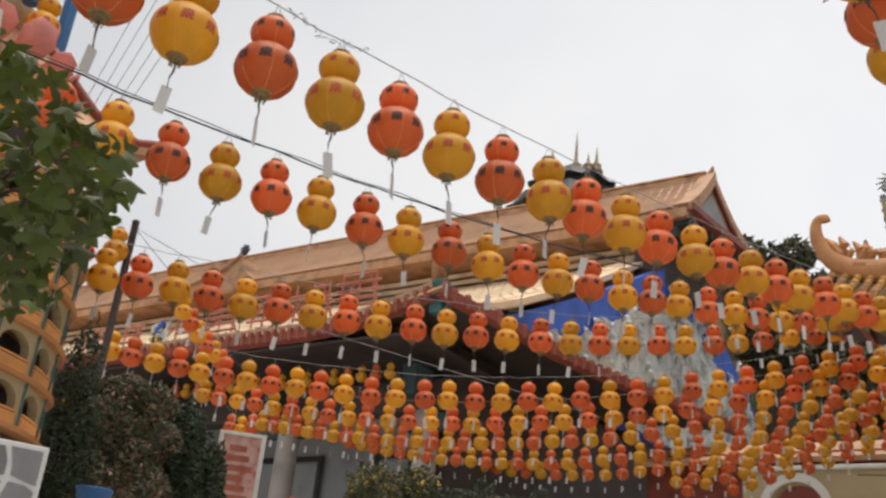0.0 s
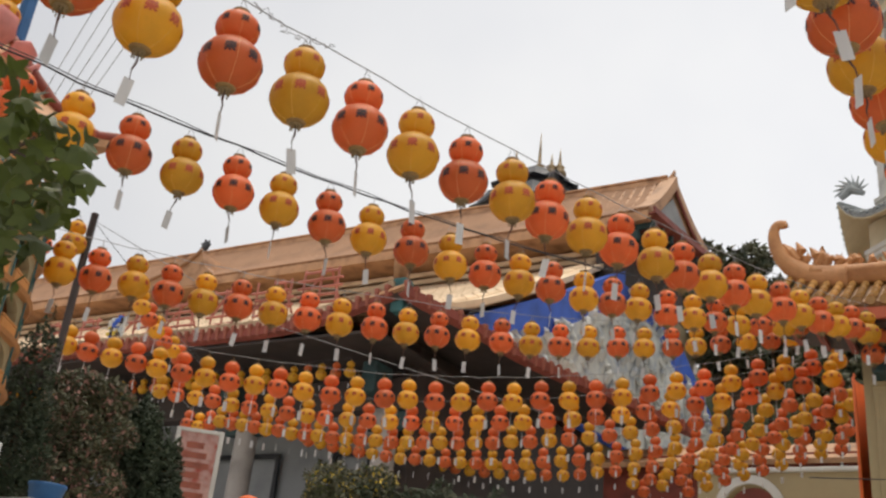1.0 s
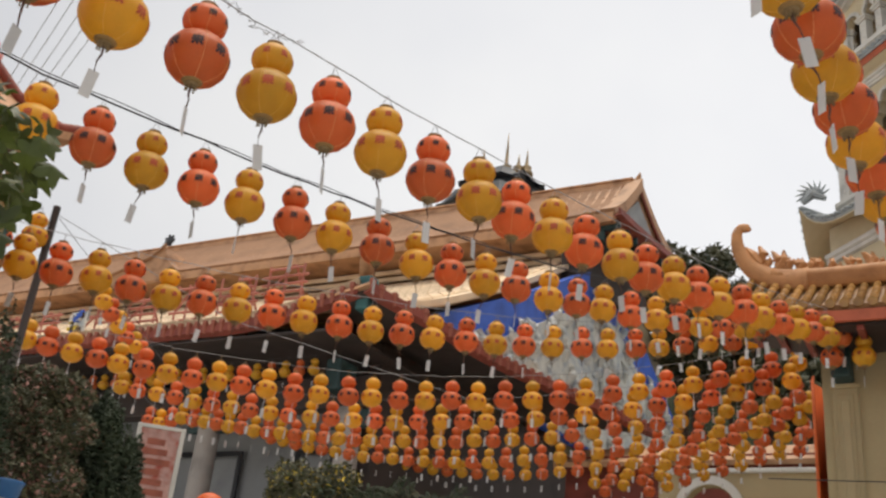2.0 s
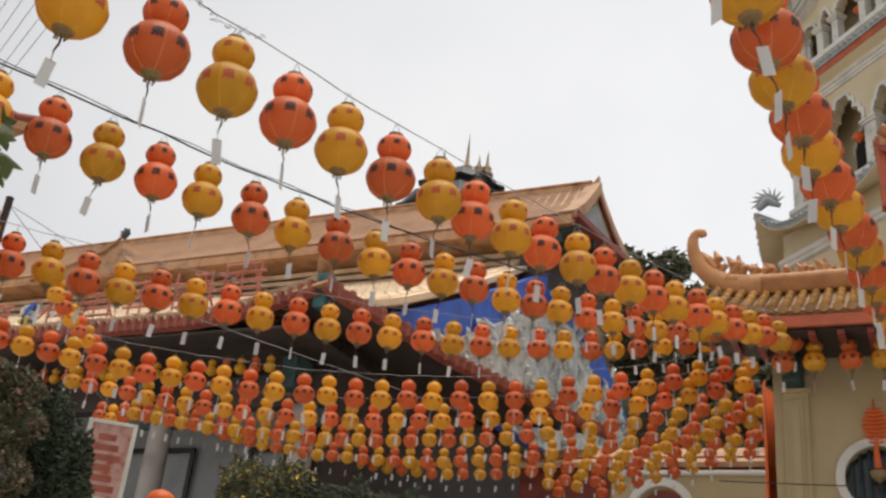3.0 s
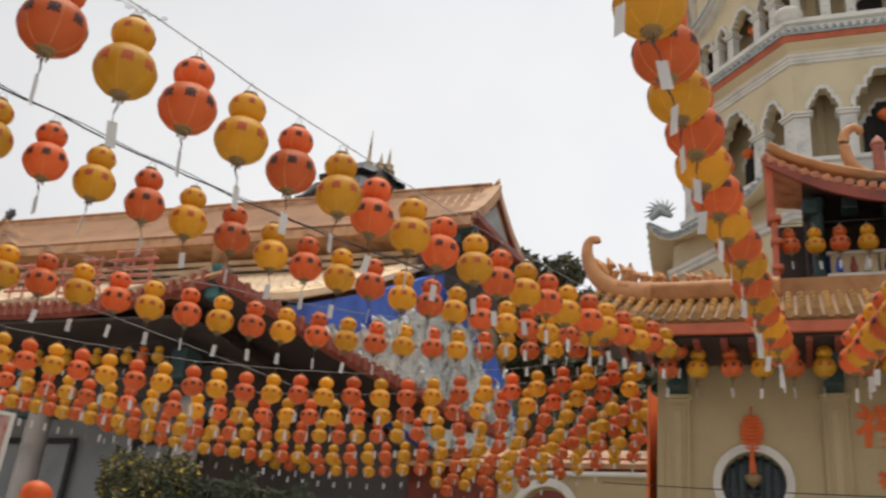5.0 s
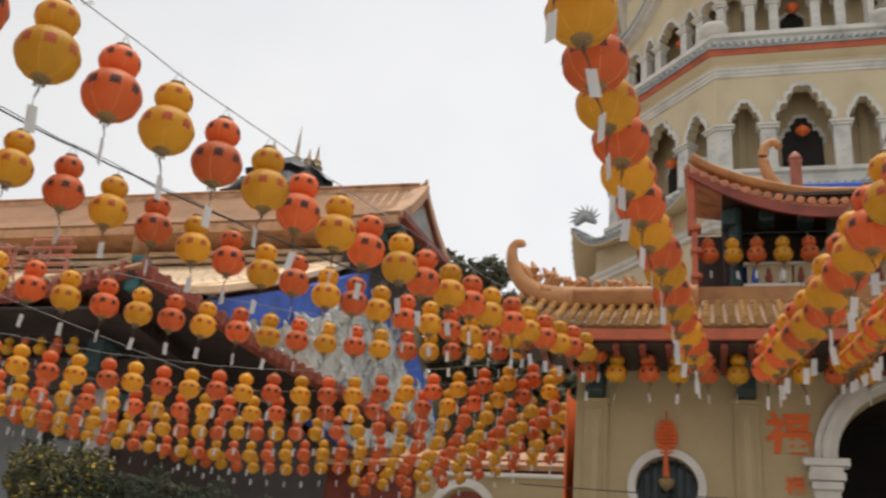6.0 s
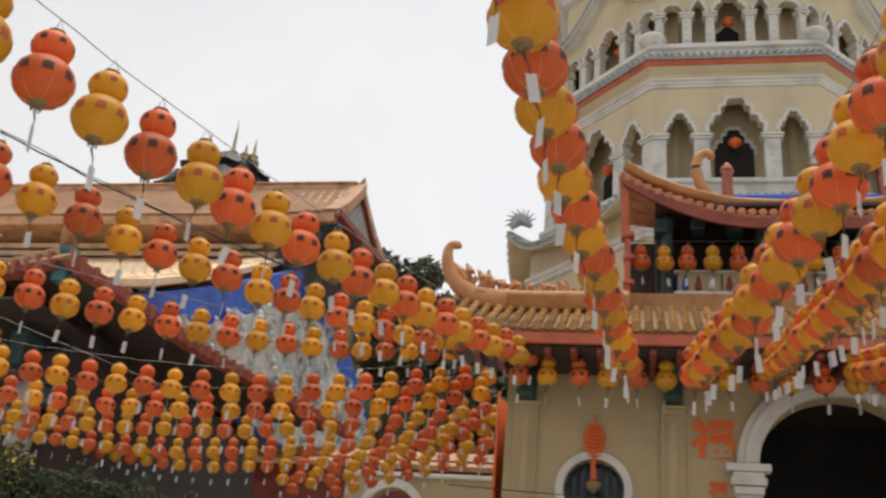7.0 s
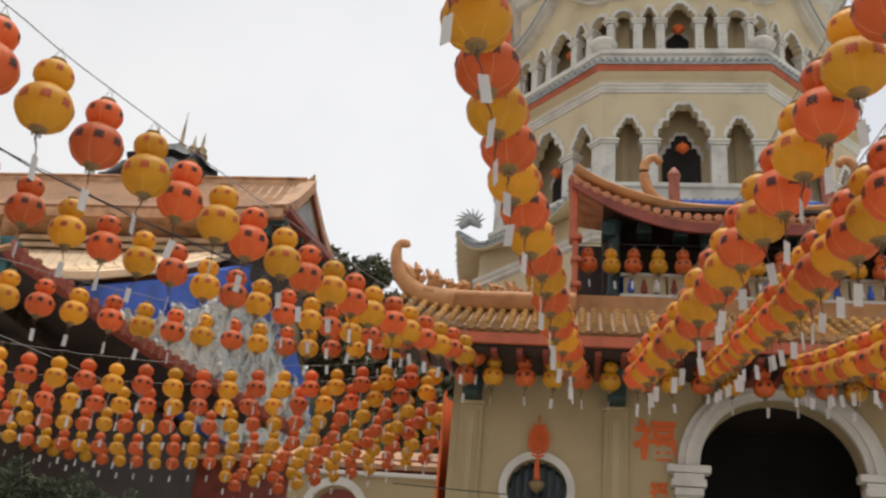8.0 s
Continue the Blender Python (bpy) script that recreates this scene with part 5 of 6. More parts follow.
tube(bm, [(-0.6, PV - 0.03, 4.35), (-0.6, PV - 0.03, 4.15)], 0.012, 6)
part("loop", bm, REDCLOTH, knot, loc=koff)
bm = bmesh.new()
tube(bm, [(-0.6, PV - 0.05, 3.8), (-0.61, PV - 0.07, 3.6), (-0.6, PV - 0.09, 3.38)], [0.02, 0.035, 0.05], 8)
part("tassel", bm, REDCLOTH, knot, loc=koff)
bm = bmesh.new()
lathe(bm, [(0.02, 3.2), (0.09, 3.26), (0.12, 3.34), (0.06, 3.37)], 12, (-0.6, PV - 0.1, 0))
part("charm", bm, GOLD, knot, "small gilt charm", loc=koff)
# drape and gate wall beside the pavilion
bm = bmesh.new()
sheet(bm, [[(-2.05 - 0.06 * math.sin(i * 1.3), 14.5 + i * 0.22, h) for i in range(10)] for h in (2.7, 3.6, 4.75)], 0.02)
d_, doff = building("side_drape", -2.05, 15.5, 2.7, "orange-red cloth drape on the pavilion's side", "drape")
part("cloth", bm, REDCLOTH, d_, smooth=True, loc=doff)
gate, goff = building("gate_wall", -5.0, 20.5, FLOOR, "white garden wall with a round-headed gateway", "wall", size=1.2)
bm = bmesh.new()
al = arch_line(-5.0, 0.52, 4.0, 0.52, 16)
GW0 = -6.05
prism(bm, [(GW0, FLOOR), (-5.52, FLOOR)] + al + [(-4.48, FLOOR), (-1.95, FLOOR), (-1.95, 4.75), (-3.4, 4.75), (GW0, 4.75)], 0.3, d0=20.5)
part("wall", bm, CREAM, gate, loc=goff)
bm = bmesh.new()
band(bm, arch_line(-5.0, 0.53, 4.0, 0.53, 20), arch_line(-5.0, 0.7, 4.0, 0.7, 20), 0.12, 20.42)
part("arch_ring", bm, WHITE, gate, loc=goff)
bm = bmesh.new()
box(bm, GW0 - 0.05, -1.95, 20.4, 20.9, 4.751, 4.84, 0.02)
part("coping", bm, WHITE, gate, loc=goff)
rear, roff2 = building("rear_hall", -4.0, 25.5, FLOOR, "low dark red rear building with brown tiled roof", "building", size=1.2)
bm = bmesh.new()
box(bm, -9.3, -0.2, 23.5, 24.0, FLOOR, 5.9)
part("wall", bm, MAROON, rear, loc=roff2)
bm = bmesh.new()
sheet(bm, [[(-9.4, v, h), (-0.1, v, h)] for v, h in ((22.9, 5.5), (23.7, 5.8), (24.4, 6.2))], 0.12)
part("roof", bm, BROWNTILE, rear, loc=roff2)
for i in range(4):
    # near-black panel paints the unlit room behind the window
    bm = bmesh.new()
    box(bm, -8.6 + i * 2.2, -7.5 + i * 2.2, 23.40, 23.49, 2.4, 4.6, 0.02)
    part("window", bm, UNLIT, rear, loc=roff2)

# ---- turret with gilt spires behind the hall ----
tur = new("spired_turret")
tur.matrix_world = pose(6.5 * HALL, 43.5 * HALL, EYE * (1 - HALL), 0, 0, -12) @ Matrix.Scale(HALL, 4)
tagged(tur, "dark turret roof with gilt spires behind the hall", "turret")
bm = bmesh.new()
lathe(bm, [(2.3, 0), (2.3, 24.0)], 6)
part("turret_wall", bm, BROWNTILE, tur)


def flared(r0, r1, z0, z1, lift_, mat, n=6):
    bm = bmesh.new()
    rings = []
    for j in range(7):
        t = j / 6
        r, z = r0 + (r1 - r0) * t ** 0.7, z0 + (z1 - z0) * t
        ring = []
        for i in range(n * 8):
            a = 2 * math.pi * i / (n * 8)
            c = abs(math.cos(a * n / 2))
            k = 1 / max(0.866, math.cos(((a + math.pi / n) % (2 * math.pi / n)) - math.pi / n))
            ring.append(bm.verts.new((r * k * math.cos(a), r * k * math.sin(a), z + lift_ * (1 - t) ** 2 * c ** 8)))
        rings.append(ring)
    for p, q in zip(rings, rings[1:]):
        for i in range(len(p)):
            bm.faces.new((p[i], p[(i + 1) % len(p)], q[(i + 1) % len(p)], q[i]))
    bm.faces.new(rings[0])
    bm.faces.new(rings[-1])
    part("turret_roof", bm, mat, tur)


flared(3.0, 2.2, 23.0, 24.1, 0.7, BLACKROOF)
flared(2.1, 0.9, 24.6, 25.7, 0.5, BLACKROOF)
bm = bmesh.new()
lathe(bm, [(1.9, 24.0), (1.9, 24.7)], 6)
part("turret_drum", bm, BLACKROOF, tur)
for x, hgt in ((0.15, 2.1), (-1.0, 1.1), (1.15, 1.2), (0.75, 0.9)):
    bm = bmesh.new()
    lathe(bm, [(0.34, 25.4), (0.32, 25.6), (0.2, 25.7), (0.26, 25.85), (0.1, 26.0), (0.06, 25.7 + hgt * 0.55), (0.01, 25.7 + hgt)], 10, (x, -0.6, 0))
    part("spire", bm, GOLD, tur, "gilt spire", smooth=True)

# ---- red frames on the hall's lower roof ----
def roof_frame(az, h0, w, hh, seed):
    g = random.Random(seed)
    v = 16.6
    u = v * math.tan(radians(az - TURN))
    e, eo = building("red_sign_frame", u, v, h0 - 0.3, "faded red metal sign frame standing on the roof tiles", "sign frame", group="red frames on the roof", size=HALL)

    def bar(p, q, r=0.035):
        bm = bmesh.new()
        tube(bm, [p, q], r, 4)
        part("bar", bm, REDLATTICE, e, loc=eo)
    for x in (-w / 2, 0, w / 2):
        bar((u + x, v, h0 - 0.6), (u + x, v, h0 + hh))
    for k in range(5):
        z = h0 + 0.1 + hh * k / 5
        x0 = g.choice((-w / 2, -w / 2 - 0.15, 0))
        bar((u + x0, v - 0.02, z), (u + w / 2 + g.choice((0, 0.15)), v - 0.02, z))
    bar((u - w / 2, v, h0 + hh * 0.3), (u + w * 0.2, v, h0 + hh))
    bar((u + w / 4, v + 0.8, h0 - 0.2), (u + w / 4, v, h0 + hh))


for az, h0, w, hh, sd in ((-4.2, 7.75, 0.95, 0.95, 1), (-6.9, 7.6, 1.0, 0.95, 2), (-9.6, 7.5, 0.7, 1.0, 3), (-12.0, 7.4, 0.9, 0.9, 4), (-14.3, 7.3, 1.0, 0.9, 5), (-17.0, 7.2, 1.1, 1.0, 6), (-18.6, 7.2, 1.1, 1.0, 7)):
    roof_frame(az, h0, w, hh, sd)
mo, moff = building("mosaic_panel", -18.75, 15.6, 6.6, "blue, white and yellow patterned panel on the roof", "sign", size=HALL)
bm = bmesh.new()
box(bm, -19.0, -18.5, 15.6, 15.66, 6.6, 7.65, 0.02)
part("panel", bm, MURAL, mo, loc=moff)
g = random.Random(3)
for i in range(40):
    bm = bmesh.new()
    x, z = g.uniform(-18.98, -18.65), g.uniform(6.65, 7.5)
    box(bm, x, x + g.uniform(0.06, 0.14), 15.55 - 0.001 * i, 15.598, z, z + g.uniform(0.06, 0.18))
    part("patch", bm, (BLUE, YBLOOM, WOODSHADE, WHITE)[i % 4], mo, loc=moff)
# small gable end with a finial on the upper eave
fin, foff = building("ridge_gable", -24.8, 24.0, 12.7, "small brown ridge gable with a dark finial", "roof ornament", size=HALL)
bm = bmesh.new()
prism(bm, [(-28.6, 12.4), (-26.8, 12.85), (-25.4, 13.25), (-24.75, 13.65), (-24.5, 13.1), (-23.6, 12.4)], 1.6, d0=23.5)
part("gable", bm, BROWNTILE, fin, loc=foff)
bm = bmesh.new()
tube(bm, smoothline([(-28.6, 23.45, 12.45), (-26.6, 23.45, 12.95), (-25.3, 23.45, 13.33), (-24.72, 23.45, 13.75)], 0.3), 0.06, 8)
part("rim", bm, BROWNDARK, fin, loc=foff)
bm = bmesh.new()
for i in range(7):
    a = i * 0.9
    tube(bm, [(-24.75, 23.6, 13.85), (-24.75 + 0.22 * math.cos(a), 23.6, 14.0 + 0.2 * math.sin(a))], [0.11, 0.04], 6)
part("finial", bm, BLACKROOF, fin, loc=foff)

# loose kinked wire along the nearest string
bm = bmesh.new()
g = random.Random(8)
f = curve_of((-1.457, 3.445), (3.574, 8.826), 4.108 + DROP, 4.659 + DROP, 5.408 + DROP)
pts = [f(0.12 + 0.0019 * i) + Vector((g.gauss(0, 0.012), g.gauss(0, 0.012), 0.02 + g.gauss(0, 0.012) - 0.05 * math.sin(math.pi * i / 40))) for i in range(41)]
tube(bm, smoothline(pts, 0.02), 0.0022, 5)
tagged(link("loose_wire", bm, WIRE), "thin kinked wire twisted round the lantern string", "wire")

# ---- planting ----
def leaf_cloud(blobs, count, size, seed, mats, droop=0.3):
    """Many small folded leaves spread through and over several ellipsoids. blobs: (x, y, z, rx, ry, rz)."""
    g = np.random.default_rng(seed)
    verts, faces, mi = [], [], []
    vol = np.array([b[3] * b[4] * b[5] for b in blobs]) ** (2 / 3)
    per = (count * vol / vol.sum()).astype(int)
    for b, n in zip(blobs, per):
        d = g.normal(size=(n, 3))
        d /= np.linalg.norm(d, axis=1)[:, None]
        r = g.uniform(0.55, 1.05, n) ** 0.6
        r *= 1 + 0.18 * np.sin(d[:, 0] * 7 + seed) * np.cos(d[:, 2] * 6)
        p = np.array(b[:3]) + d * r[:, None] * np.array(b[3:])
        for k in range(n):
            a = g.normal(size=3)
            a /= np.linalg.norm(a)
            c = np.cross(a, d[k] + g.normal(size=3) * 0.4)
            c /= np.linalg.norm(c) + 1e-6
            s = size * g.uniform(0.6, 1.4)
            nrm = np.cross(a, c)
            base = len(verts)
            for q in (p[k] - a * s, p[k] + c * s * 0.45 + nrm * s * droop, p[k] + a * s, p[k] - c * s * 0.45 + nrm * s * droop):
                verts.append(tuple(q))
            faces += [(base, base + 1, base + 2), (base, base + 2, base + 3)]
            m = 0 if len(mats) == 1 or g.random() > 0.18 else 1 + int(g.random() * (len(mats) - 1))
            mi += [m, m]
    me = bpy.data.meshes.new("crown")
    me.from_pydata(verts, [], faces)
    for mt in mats:
        me.materials.append(mt)
    for p, m in zip(me.polygons, mi):
        p.material_index = m
    return me


def plant(name, x, y, z, label, category, blobs, count, size, seed, mats, stems=3):
    e = new(name)
    e.location = (x, y, z)
    tagged(e, label, category)
    c = new("crown", leaf_cloud(blobs, count, size, seed, mats))
    c.parent = e
    g = random.Random(seed)
    for i in range(stems):
        b = blobs[i % len(blobs)]
        bm = bmesh.new()
        tube(bm, [(g.uniform(-0.1, 0.1), g.uniform(-0.1, 0.1), 0), (b[0] * 0.5, b[1] * 0.5, b[2] * 0.5), (b[0], b[1], b[2] + b[5] * 0.5)], [0.07, 0.05, 0.015], 6)
        part("stem", bm, BARK, e)
    return e


def polar(az, dist):
    return dist * math.sin(radians(az)), dist * math.cos(radians(az))


T = EYE + FLOOR
x, y = polar(-18.9, 10.4)
plant("cypress", x, y, T, "slim dark green cypress beside the stone plinth", "cypress", [(0, 0, 0.9, 0.24, 0.24, 1.0), (0.02, 0, 0.5, 0.3, 0.3, 0.7)], 6000, 0.028, 1, [LEAFDARK])
x, y = polar(-15.6, 11.0)
plant("bougainvillea", x, y, T, "sprawling bougainvillea with faded pink bracts", "shrub", [(0, 0, 0.45, 0.5, 0.5, 0.55), (-0.22, 0, 1.0, 0.36, 0.4, 0.42), (0.12, 0.1, 1.0, 0.38, 0.4, 0.4), (-0.1, 0.1, 1.42, 0.3, 0.3, 0.22), (0.2, 0.05, 1.35, 0.24, 0.25, 0.2), (-0.35, 0, 1.45, 0.14, 0.14, 0.12)], 15000, 0.03, 2, [LEAFMID, BLOOM, LEAFDARK, BLOOM], stems=6)
x, y = polar(-12.4, 11.5)
plant("cypress", x, y, T, "broad dark green cypress", "cypress", [(0, 0, 0.7, 0.27, 0.3, 0.8), (-0.03, 0, 1.05, 0.2, 0.22, 0.5), (0.03, 0, 0.4, 0.31, 0.3, 0.5)], 11000, 0.028, 3, [LEAFDARK])
x, y = polar(-10.95, 11.6)
plant("cypress", x, y, T, "broad dark green cypress", "cypress", [(0, 0, 0.5, 0.2, 0.25, 0.72), (0.03, 0, 0.3, 0.23, 0.25, 0.5)], 8000, 0.028, 4, [LEAFDARK])
x, y = polar(-0.8, 12.0)
plant("flowering_shrub", x, y, T, "green shrub with small yellow flowers", "shrub", [(0, 0, 0.6, 0.5, 0.45, 0.5), (-0.25, 0, 0.9, 0.3, 0.3, 0.35), (0.25, 0, 0.95, 0.32, 0.3, 0.32)], 8000, 0.03, 5, [LEAFMID, YBLOOM, LEAF], stems=5)
x, y = polar(3.2, 12.0)
plant("hedge", x, y, T, "low clipped dark green hedge", "hedge", [(-0.6, 0, 0.5, 0.5, 0.4, 0.6), (0.1, 0, 0.5, 0.6, 0.4, 0.62), (0.8, 0, 0.5, 0.55, 0.4, 0.6), (1.4, 0, 0.45, 0.5, 0.4, 0.55)], 16000, 0.03, 6, [LEAFDARK, LEAFMID], stems=3)

# wooded knoll behind the halls
bm = bmesh.new()
bmesh.ops.create_grid(bm, x_segments=40, y_segments=40, size=26)
for v in bm.verts:
    d2 = (v.co.x / 13) ** 2 + (v.co.y / 14) ** 2
    v.co.z = 24.0 * math.exp(-d2) + noise.noise(v.co * 0.25) * 1.2 * math.exp(-d2)
knoll = link("knoll", bm, HILL, smooth=True)
knoll.location = (23.0, 58, -0.3)
tagged(knoll, "steep wooded knoll behind the temple", "hill", kind="structure")
g = random.Random(21)


def tree(x, y, z, h, w, seed):
    e = new("tree")
    e.location = (x, y, z)
    tagged(e, "dark green broadleaf tree on the knoll", "tree", "trees on the knoll")
    gg = random.Random(seed)
    bm = bmesh.new()
    tube(bm, [(0, 0, -1.5), (0.1, 0, h * 0.4), (gg.uniform(-0.3, 0.3), 0, h * 0.8)], [0.3, 0.2, 0.06], 8)
    part("trunk", bm, BARK, e)
    blobs = []
    for i in range(6):
        a = gg.uniform(0, 6.28)
        r = gg.uniform(0.2, 0.7) * w
        z_ = h * gg.uniform(0.55, 0.95)
        blobs.append((r * math.cos(a), r * math.sin(a), z_, w * gg.uniform(0.3, 0.55), w * gg.uniform(0.3, 0.5), h * gg.uniform(0.1, 0.2)))
        bm = bmesh.new()
        tube(bm, [(0, 0, h * 0.45), (r * 0.5 * math.cos(a), r * 0.5 * math.sin(a), h * 0.6), (r * math.cos(a), r * math.sin(a), z_)], [0.12, 0.08, 0.03], 6)
        part("limb", bm, BARK, e)
    c = new("crown", leaf_cloud(blobs, 1800, 0.24, seed, [LEAFMID, LEAFDARK]))
    c.parent = e


for i, (x, y, top) in enumerate(((17.8, 50, 25.3), (19.6, 51, 26.3), (21.3, 52, 26.0), (23.0, 51, 25.0), (24.6, 52, 24.2), (26.5, 52, 25.8), (28.5, 54, 28.3), (16.0, 50, 24.0), (22.2, 55, 27.0), (30.2, 56, 28.0), (19.0, 46, 20.5), (21.0, 46, 20.5), (23.0, 46, 20.0), (25.0, 46, 20.5), (27.0, 47, 21.0), (22.0, 43, 17.5), (24.0, 43, 17.5), (20.0, 43, 17.5), (16.5, 44, 20.0), (18.3, 41, 17.0), (17.0, 47, 22.0))):
    tree(x, y, top - 6.0, 6.0, 2.2, 50 + i)

# ---- tiered drum shrine with niches, on its stone plinth ----
DX, DY = -4.43, 7.83
drum = new("tiered_shrine")
drum.location = (DX, DY, 3.13)
tagged(drum, "round cream tiered shrine with arched niches and orange bands", "shrine")
DR = 1.46
# near-black core, so its colour supplies the shade inside the niches
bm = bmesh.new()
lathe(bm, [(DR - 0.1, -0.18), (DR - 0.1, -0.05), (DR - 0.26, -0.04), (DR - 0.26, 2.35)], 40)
part("core", bm, WOODSHADE, drum)
bays = 20
wbay = 2 * DR * math.sin(math.pi / bays)
bm = bmesh.new()
hw = wbay * 0.39
prism(bm, [(-wbay / 2, 0.0), (-hw, 0.0), (-hw, 0.17)] + [(-hw * math.cos(math.pi * i / 8), 0.17 + 0.13 * math.sin(math.pi * i / 8)) for i in range(1, 8)] + [(hw, 0.17), (hw, 0.0), (wbay / 2, 0.0), (wbay / 2, 0.345), (-wbay / 2, 0.345)], 0.08)
ob = link("bay", bm, CREAM)
bay_me = ob.data
bpy.data.objects.remove(ob)
bm = bmesh.new()
box(bm, -hw * 0.95, hw * 0.95, 0.03, 0.06, 0.0, 0.12, 0.008)
box(bm, -hw, hw, -0.03, 0.02, 0.0, 0.09, 0.01)
box(bm, -hw, hw, -0.03, 0.02, 0.095, 0.115, 0.005)
ob = link("niche_rail", bm, RAIL)
rail_me = ob.data
bpy.data.objects.remove(ob)
bm = bmesh.new()
tube(bm, [(0, -0.02, 0.0), (0, -0.02, 0.34)], 0.009, 6)
ob = link("post", bm, TEAL)
post_me = ob.data
bpy.data.objects.remove(ob)
for tier in range(6):
    z = 0.385 * tier
    bm = bmesh.new()
    lathe(bm, [(DR - 0.05, z - 0.045), (DR + 0.04, z - 0.04), (DR + 0.06, z - 0.01), (DR + 0.04, z), (DR - 0.1, z + 0.002)], 60)
    part("tier_band", bm, RIDGE, drum, "orange tier band")
    for k in range(bays):
        m = Matrix.Rotation(2 * math.pi * k / bays, 4, "Z") @ Matrix.Translation((0, -DR * math.cos(math.pi / bays), z))
        share("bay", bay_me, drum, m)
        share("niche_rail", rail_me, drum, m)
        share("post", post_me, drum, Matrix.Rotation(2 * math.pi * (k + 0.5) / bays, 4, "Z") @ Matrix.Translation((0, -DR, z)))
# square concave roof with upturned corners
HIP = [(1.0, 2.98), (0.90, 2.94), (0.80, 2.98), (0.66, 3.12), (0.49, 3.42), (0.25, 3.9)]
for q in range(4):
    bm = bmesh.new()
    c0, c1 = (Vector((1.69, 0.74, 0)), Vector((-0.74, 1.69, 0))) if True else None
    lines = []
    for j, (s_, z_) in enumerate(HIP):
        line = []
        for i in range(13):
            t = i / 12
            p = (c0 * (1 - t) + c1 * t) * s_
            sag = 4 * t * (1 - t)
            line.append((p.x * (1 - 0.04 * sag), p.y * (1 - 0.04 * sag), z_ - 0.32 * sag * s_ * s_))
        lines.append(line)
    sheet(bm, lines, 0.07)
    ob = part("roof_side", bm, BROWNTILE, drum, "brown concave roof side")
    ob.rotation_euler = (0, 0, q * math.pi / 2)
    bm = bmesh.new()
    tube(bm, [(c0.x * s_, c0.y * s_, z_ + 0.03) for s_, z_ in [(1.05, 3.03)] + HIP], [0.03] + [0.06] * len(HIP), 8)
    ob = part("hip_ridge", bm, MAROON, drum, smooth=True)
    ob.rotation_euler = (0, 0, q * math.pi / 2)
bm = bmesh.new()
lathe(bm, [(DR - 0.3, 2.3), (1.15, 2.62), (1.1, 3.0)], 32)
part("roof_base", bm, RIDGE, drum)
for k in range(14):
    bm = bmesh.new()
    a = 2 * math.pi * k / 14
    pts = []
    sheet(bm, [[((r + 0.02 * j) * math.cos(a + da * w_), (r + 0.02 * j) * math.sin(a + da * w_), zz) for da in (-0.2, -0.1, 0, 0.1, 0.2)] for j, (r, zz, w_) in enumerate(((0.70, 3.20, 0.7), (0.82, 3.26, 0.9), (0.88, 3.36, 1.0), (0.93, 3.43 + 0.06 * (k % 2), 0.5)))], 0.02)
    part("petal", bm, PINKCLOTH, drum, "pink lotus petal", smooth=True)
bm = bmesh.new()
lathe(bm, [(0.5, 3.6), (0.6, 3.8), (0.3, 4.0), (0.25, 5.2)], 24)
part("bud", bm, CREAM, drum, smooth=True)
for k in range(6):
    a = 2 * math.pi * k / 6 + 0.5
    bm = bmesh.new()
    tube(bm, [(0.75 * math.cos(a), 0.75 * math.sin(a), 3.7), (0.75 * math.cos(a), 0.75 * math.sin(a), 5.2)], 0.07, 10)
    part("turquoise_post", bm, BLUEPAINT, drum, "blue-green post")
# stone plinth
pl = new("stone_plinth")
pl.matrix_world = pose(DX, DY, 0, 0, 0, 29.5)
tagged(pl, "plinth faced with grey fieldstone and white joints", "plinth")
H = 2.95
bm = bmesh.new()
box(bm, -1.36, 1.36, -1.36, 1.36, 0, H, 0.01)
part("mortar_body", bm, MORTAR, pl)
g = random.Random(9)
nx, nz = 9, 10
gx = [[(-1.34 + 2.68 * i / nx + (g.uniform(-0.09, 0.09) if 0 < i < nx else 0), 0.02 + (H - 0.04) * j / nz + (g.uniform(-0.08, 0.08) if 0 < j < nz else 0)) for i in range(nx + 1)] for j in range(nz + 1)]
for j in range(nz):
    for i in range(nx):
        q = [gx[j][i], gx[j][i + 1], gx[j + 1][i + 1], gx[j + 1][i]]
        mid = [((q[k][0] + q[(k + 1) % 4][0]) / 2 + g.uniform(-0.03, 0.03), (q[k][1] + q[(k + 1) % 4][1]) / 2 + g.uniform(-0.02, 0.02)) for k in range(4)]
        poly = []
        for k in range(4):
            poly += [q[k], mid[k]]
        cx, cz = sum(p[0] for p in poly) / 8, sum(p[1] for p in poly) / 8
        poly = [(cx + (p[0] - cx) * 0.84, cz + (p[1] - cz) * 0.84) for p in poly]
        bm = bmesh.new()
        prism(bm, poly, 0.02, d0=-1.375)
        part("stone", bm, FIELD, pl)

# ---- near vine with lobed leaves ----
vine = new("climbing_vine")
vine.location = (*polar(-24, 4.2), 0)
tagged(vine, "leafy climbing vine with broad lobed green leaves", "vine")
bm = bmesh.new()
outline = []
for k in range(25):
    a = 2 * math.pi * k / 24
    r = 0.058 * (1 + 0.28 * math.cos(5 * a) - 0.25 * math.exp(-((a - math.pi) / 0.3) ** 2)) * (1 + 0.07 * math.cos(15 * a))
    outline.append((r * math.cos(a), r * math.sin(a)))
outline = outline[:-1]
c0 = bm.verts.new((0, 0, 0.008))
ring = [bm.verts.new((x, y, -0.25 * abs(y) - 0.9 * (x * x + y * y) * 3)) for x, y in outline]
for i in range(24):
    bm.faces.new((c0, ring[i], ring[(i + 1) % 24]))
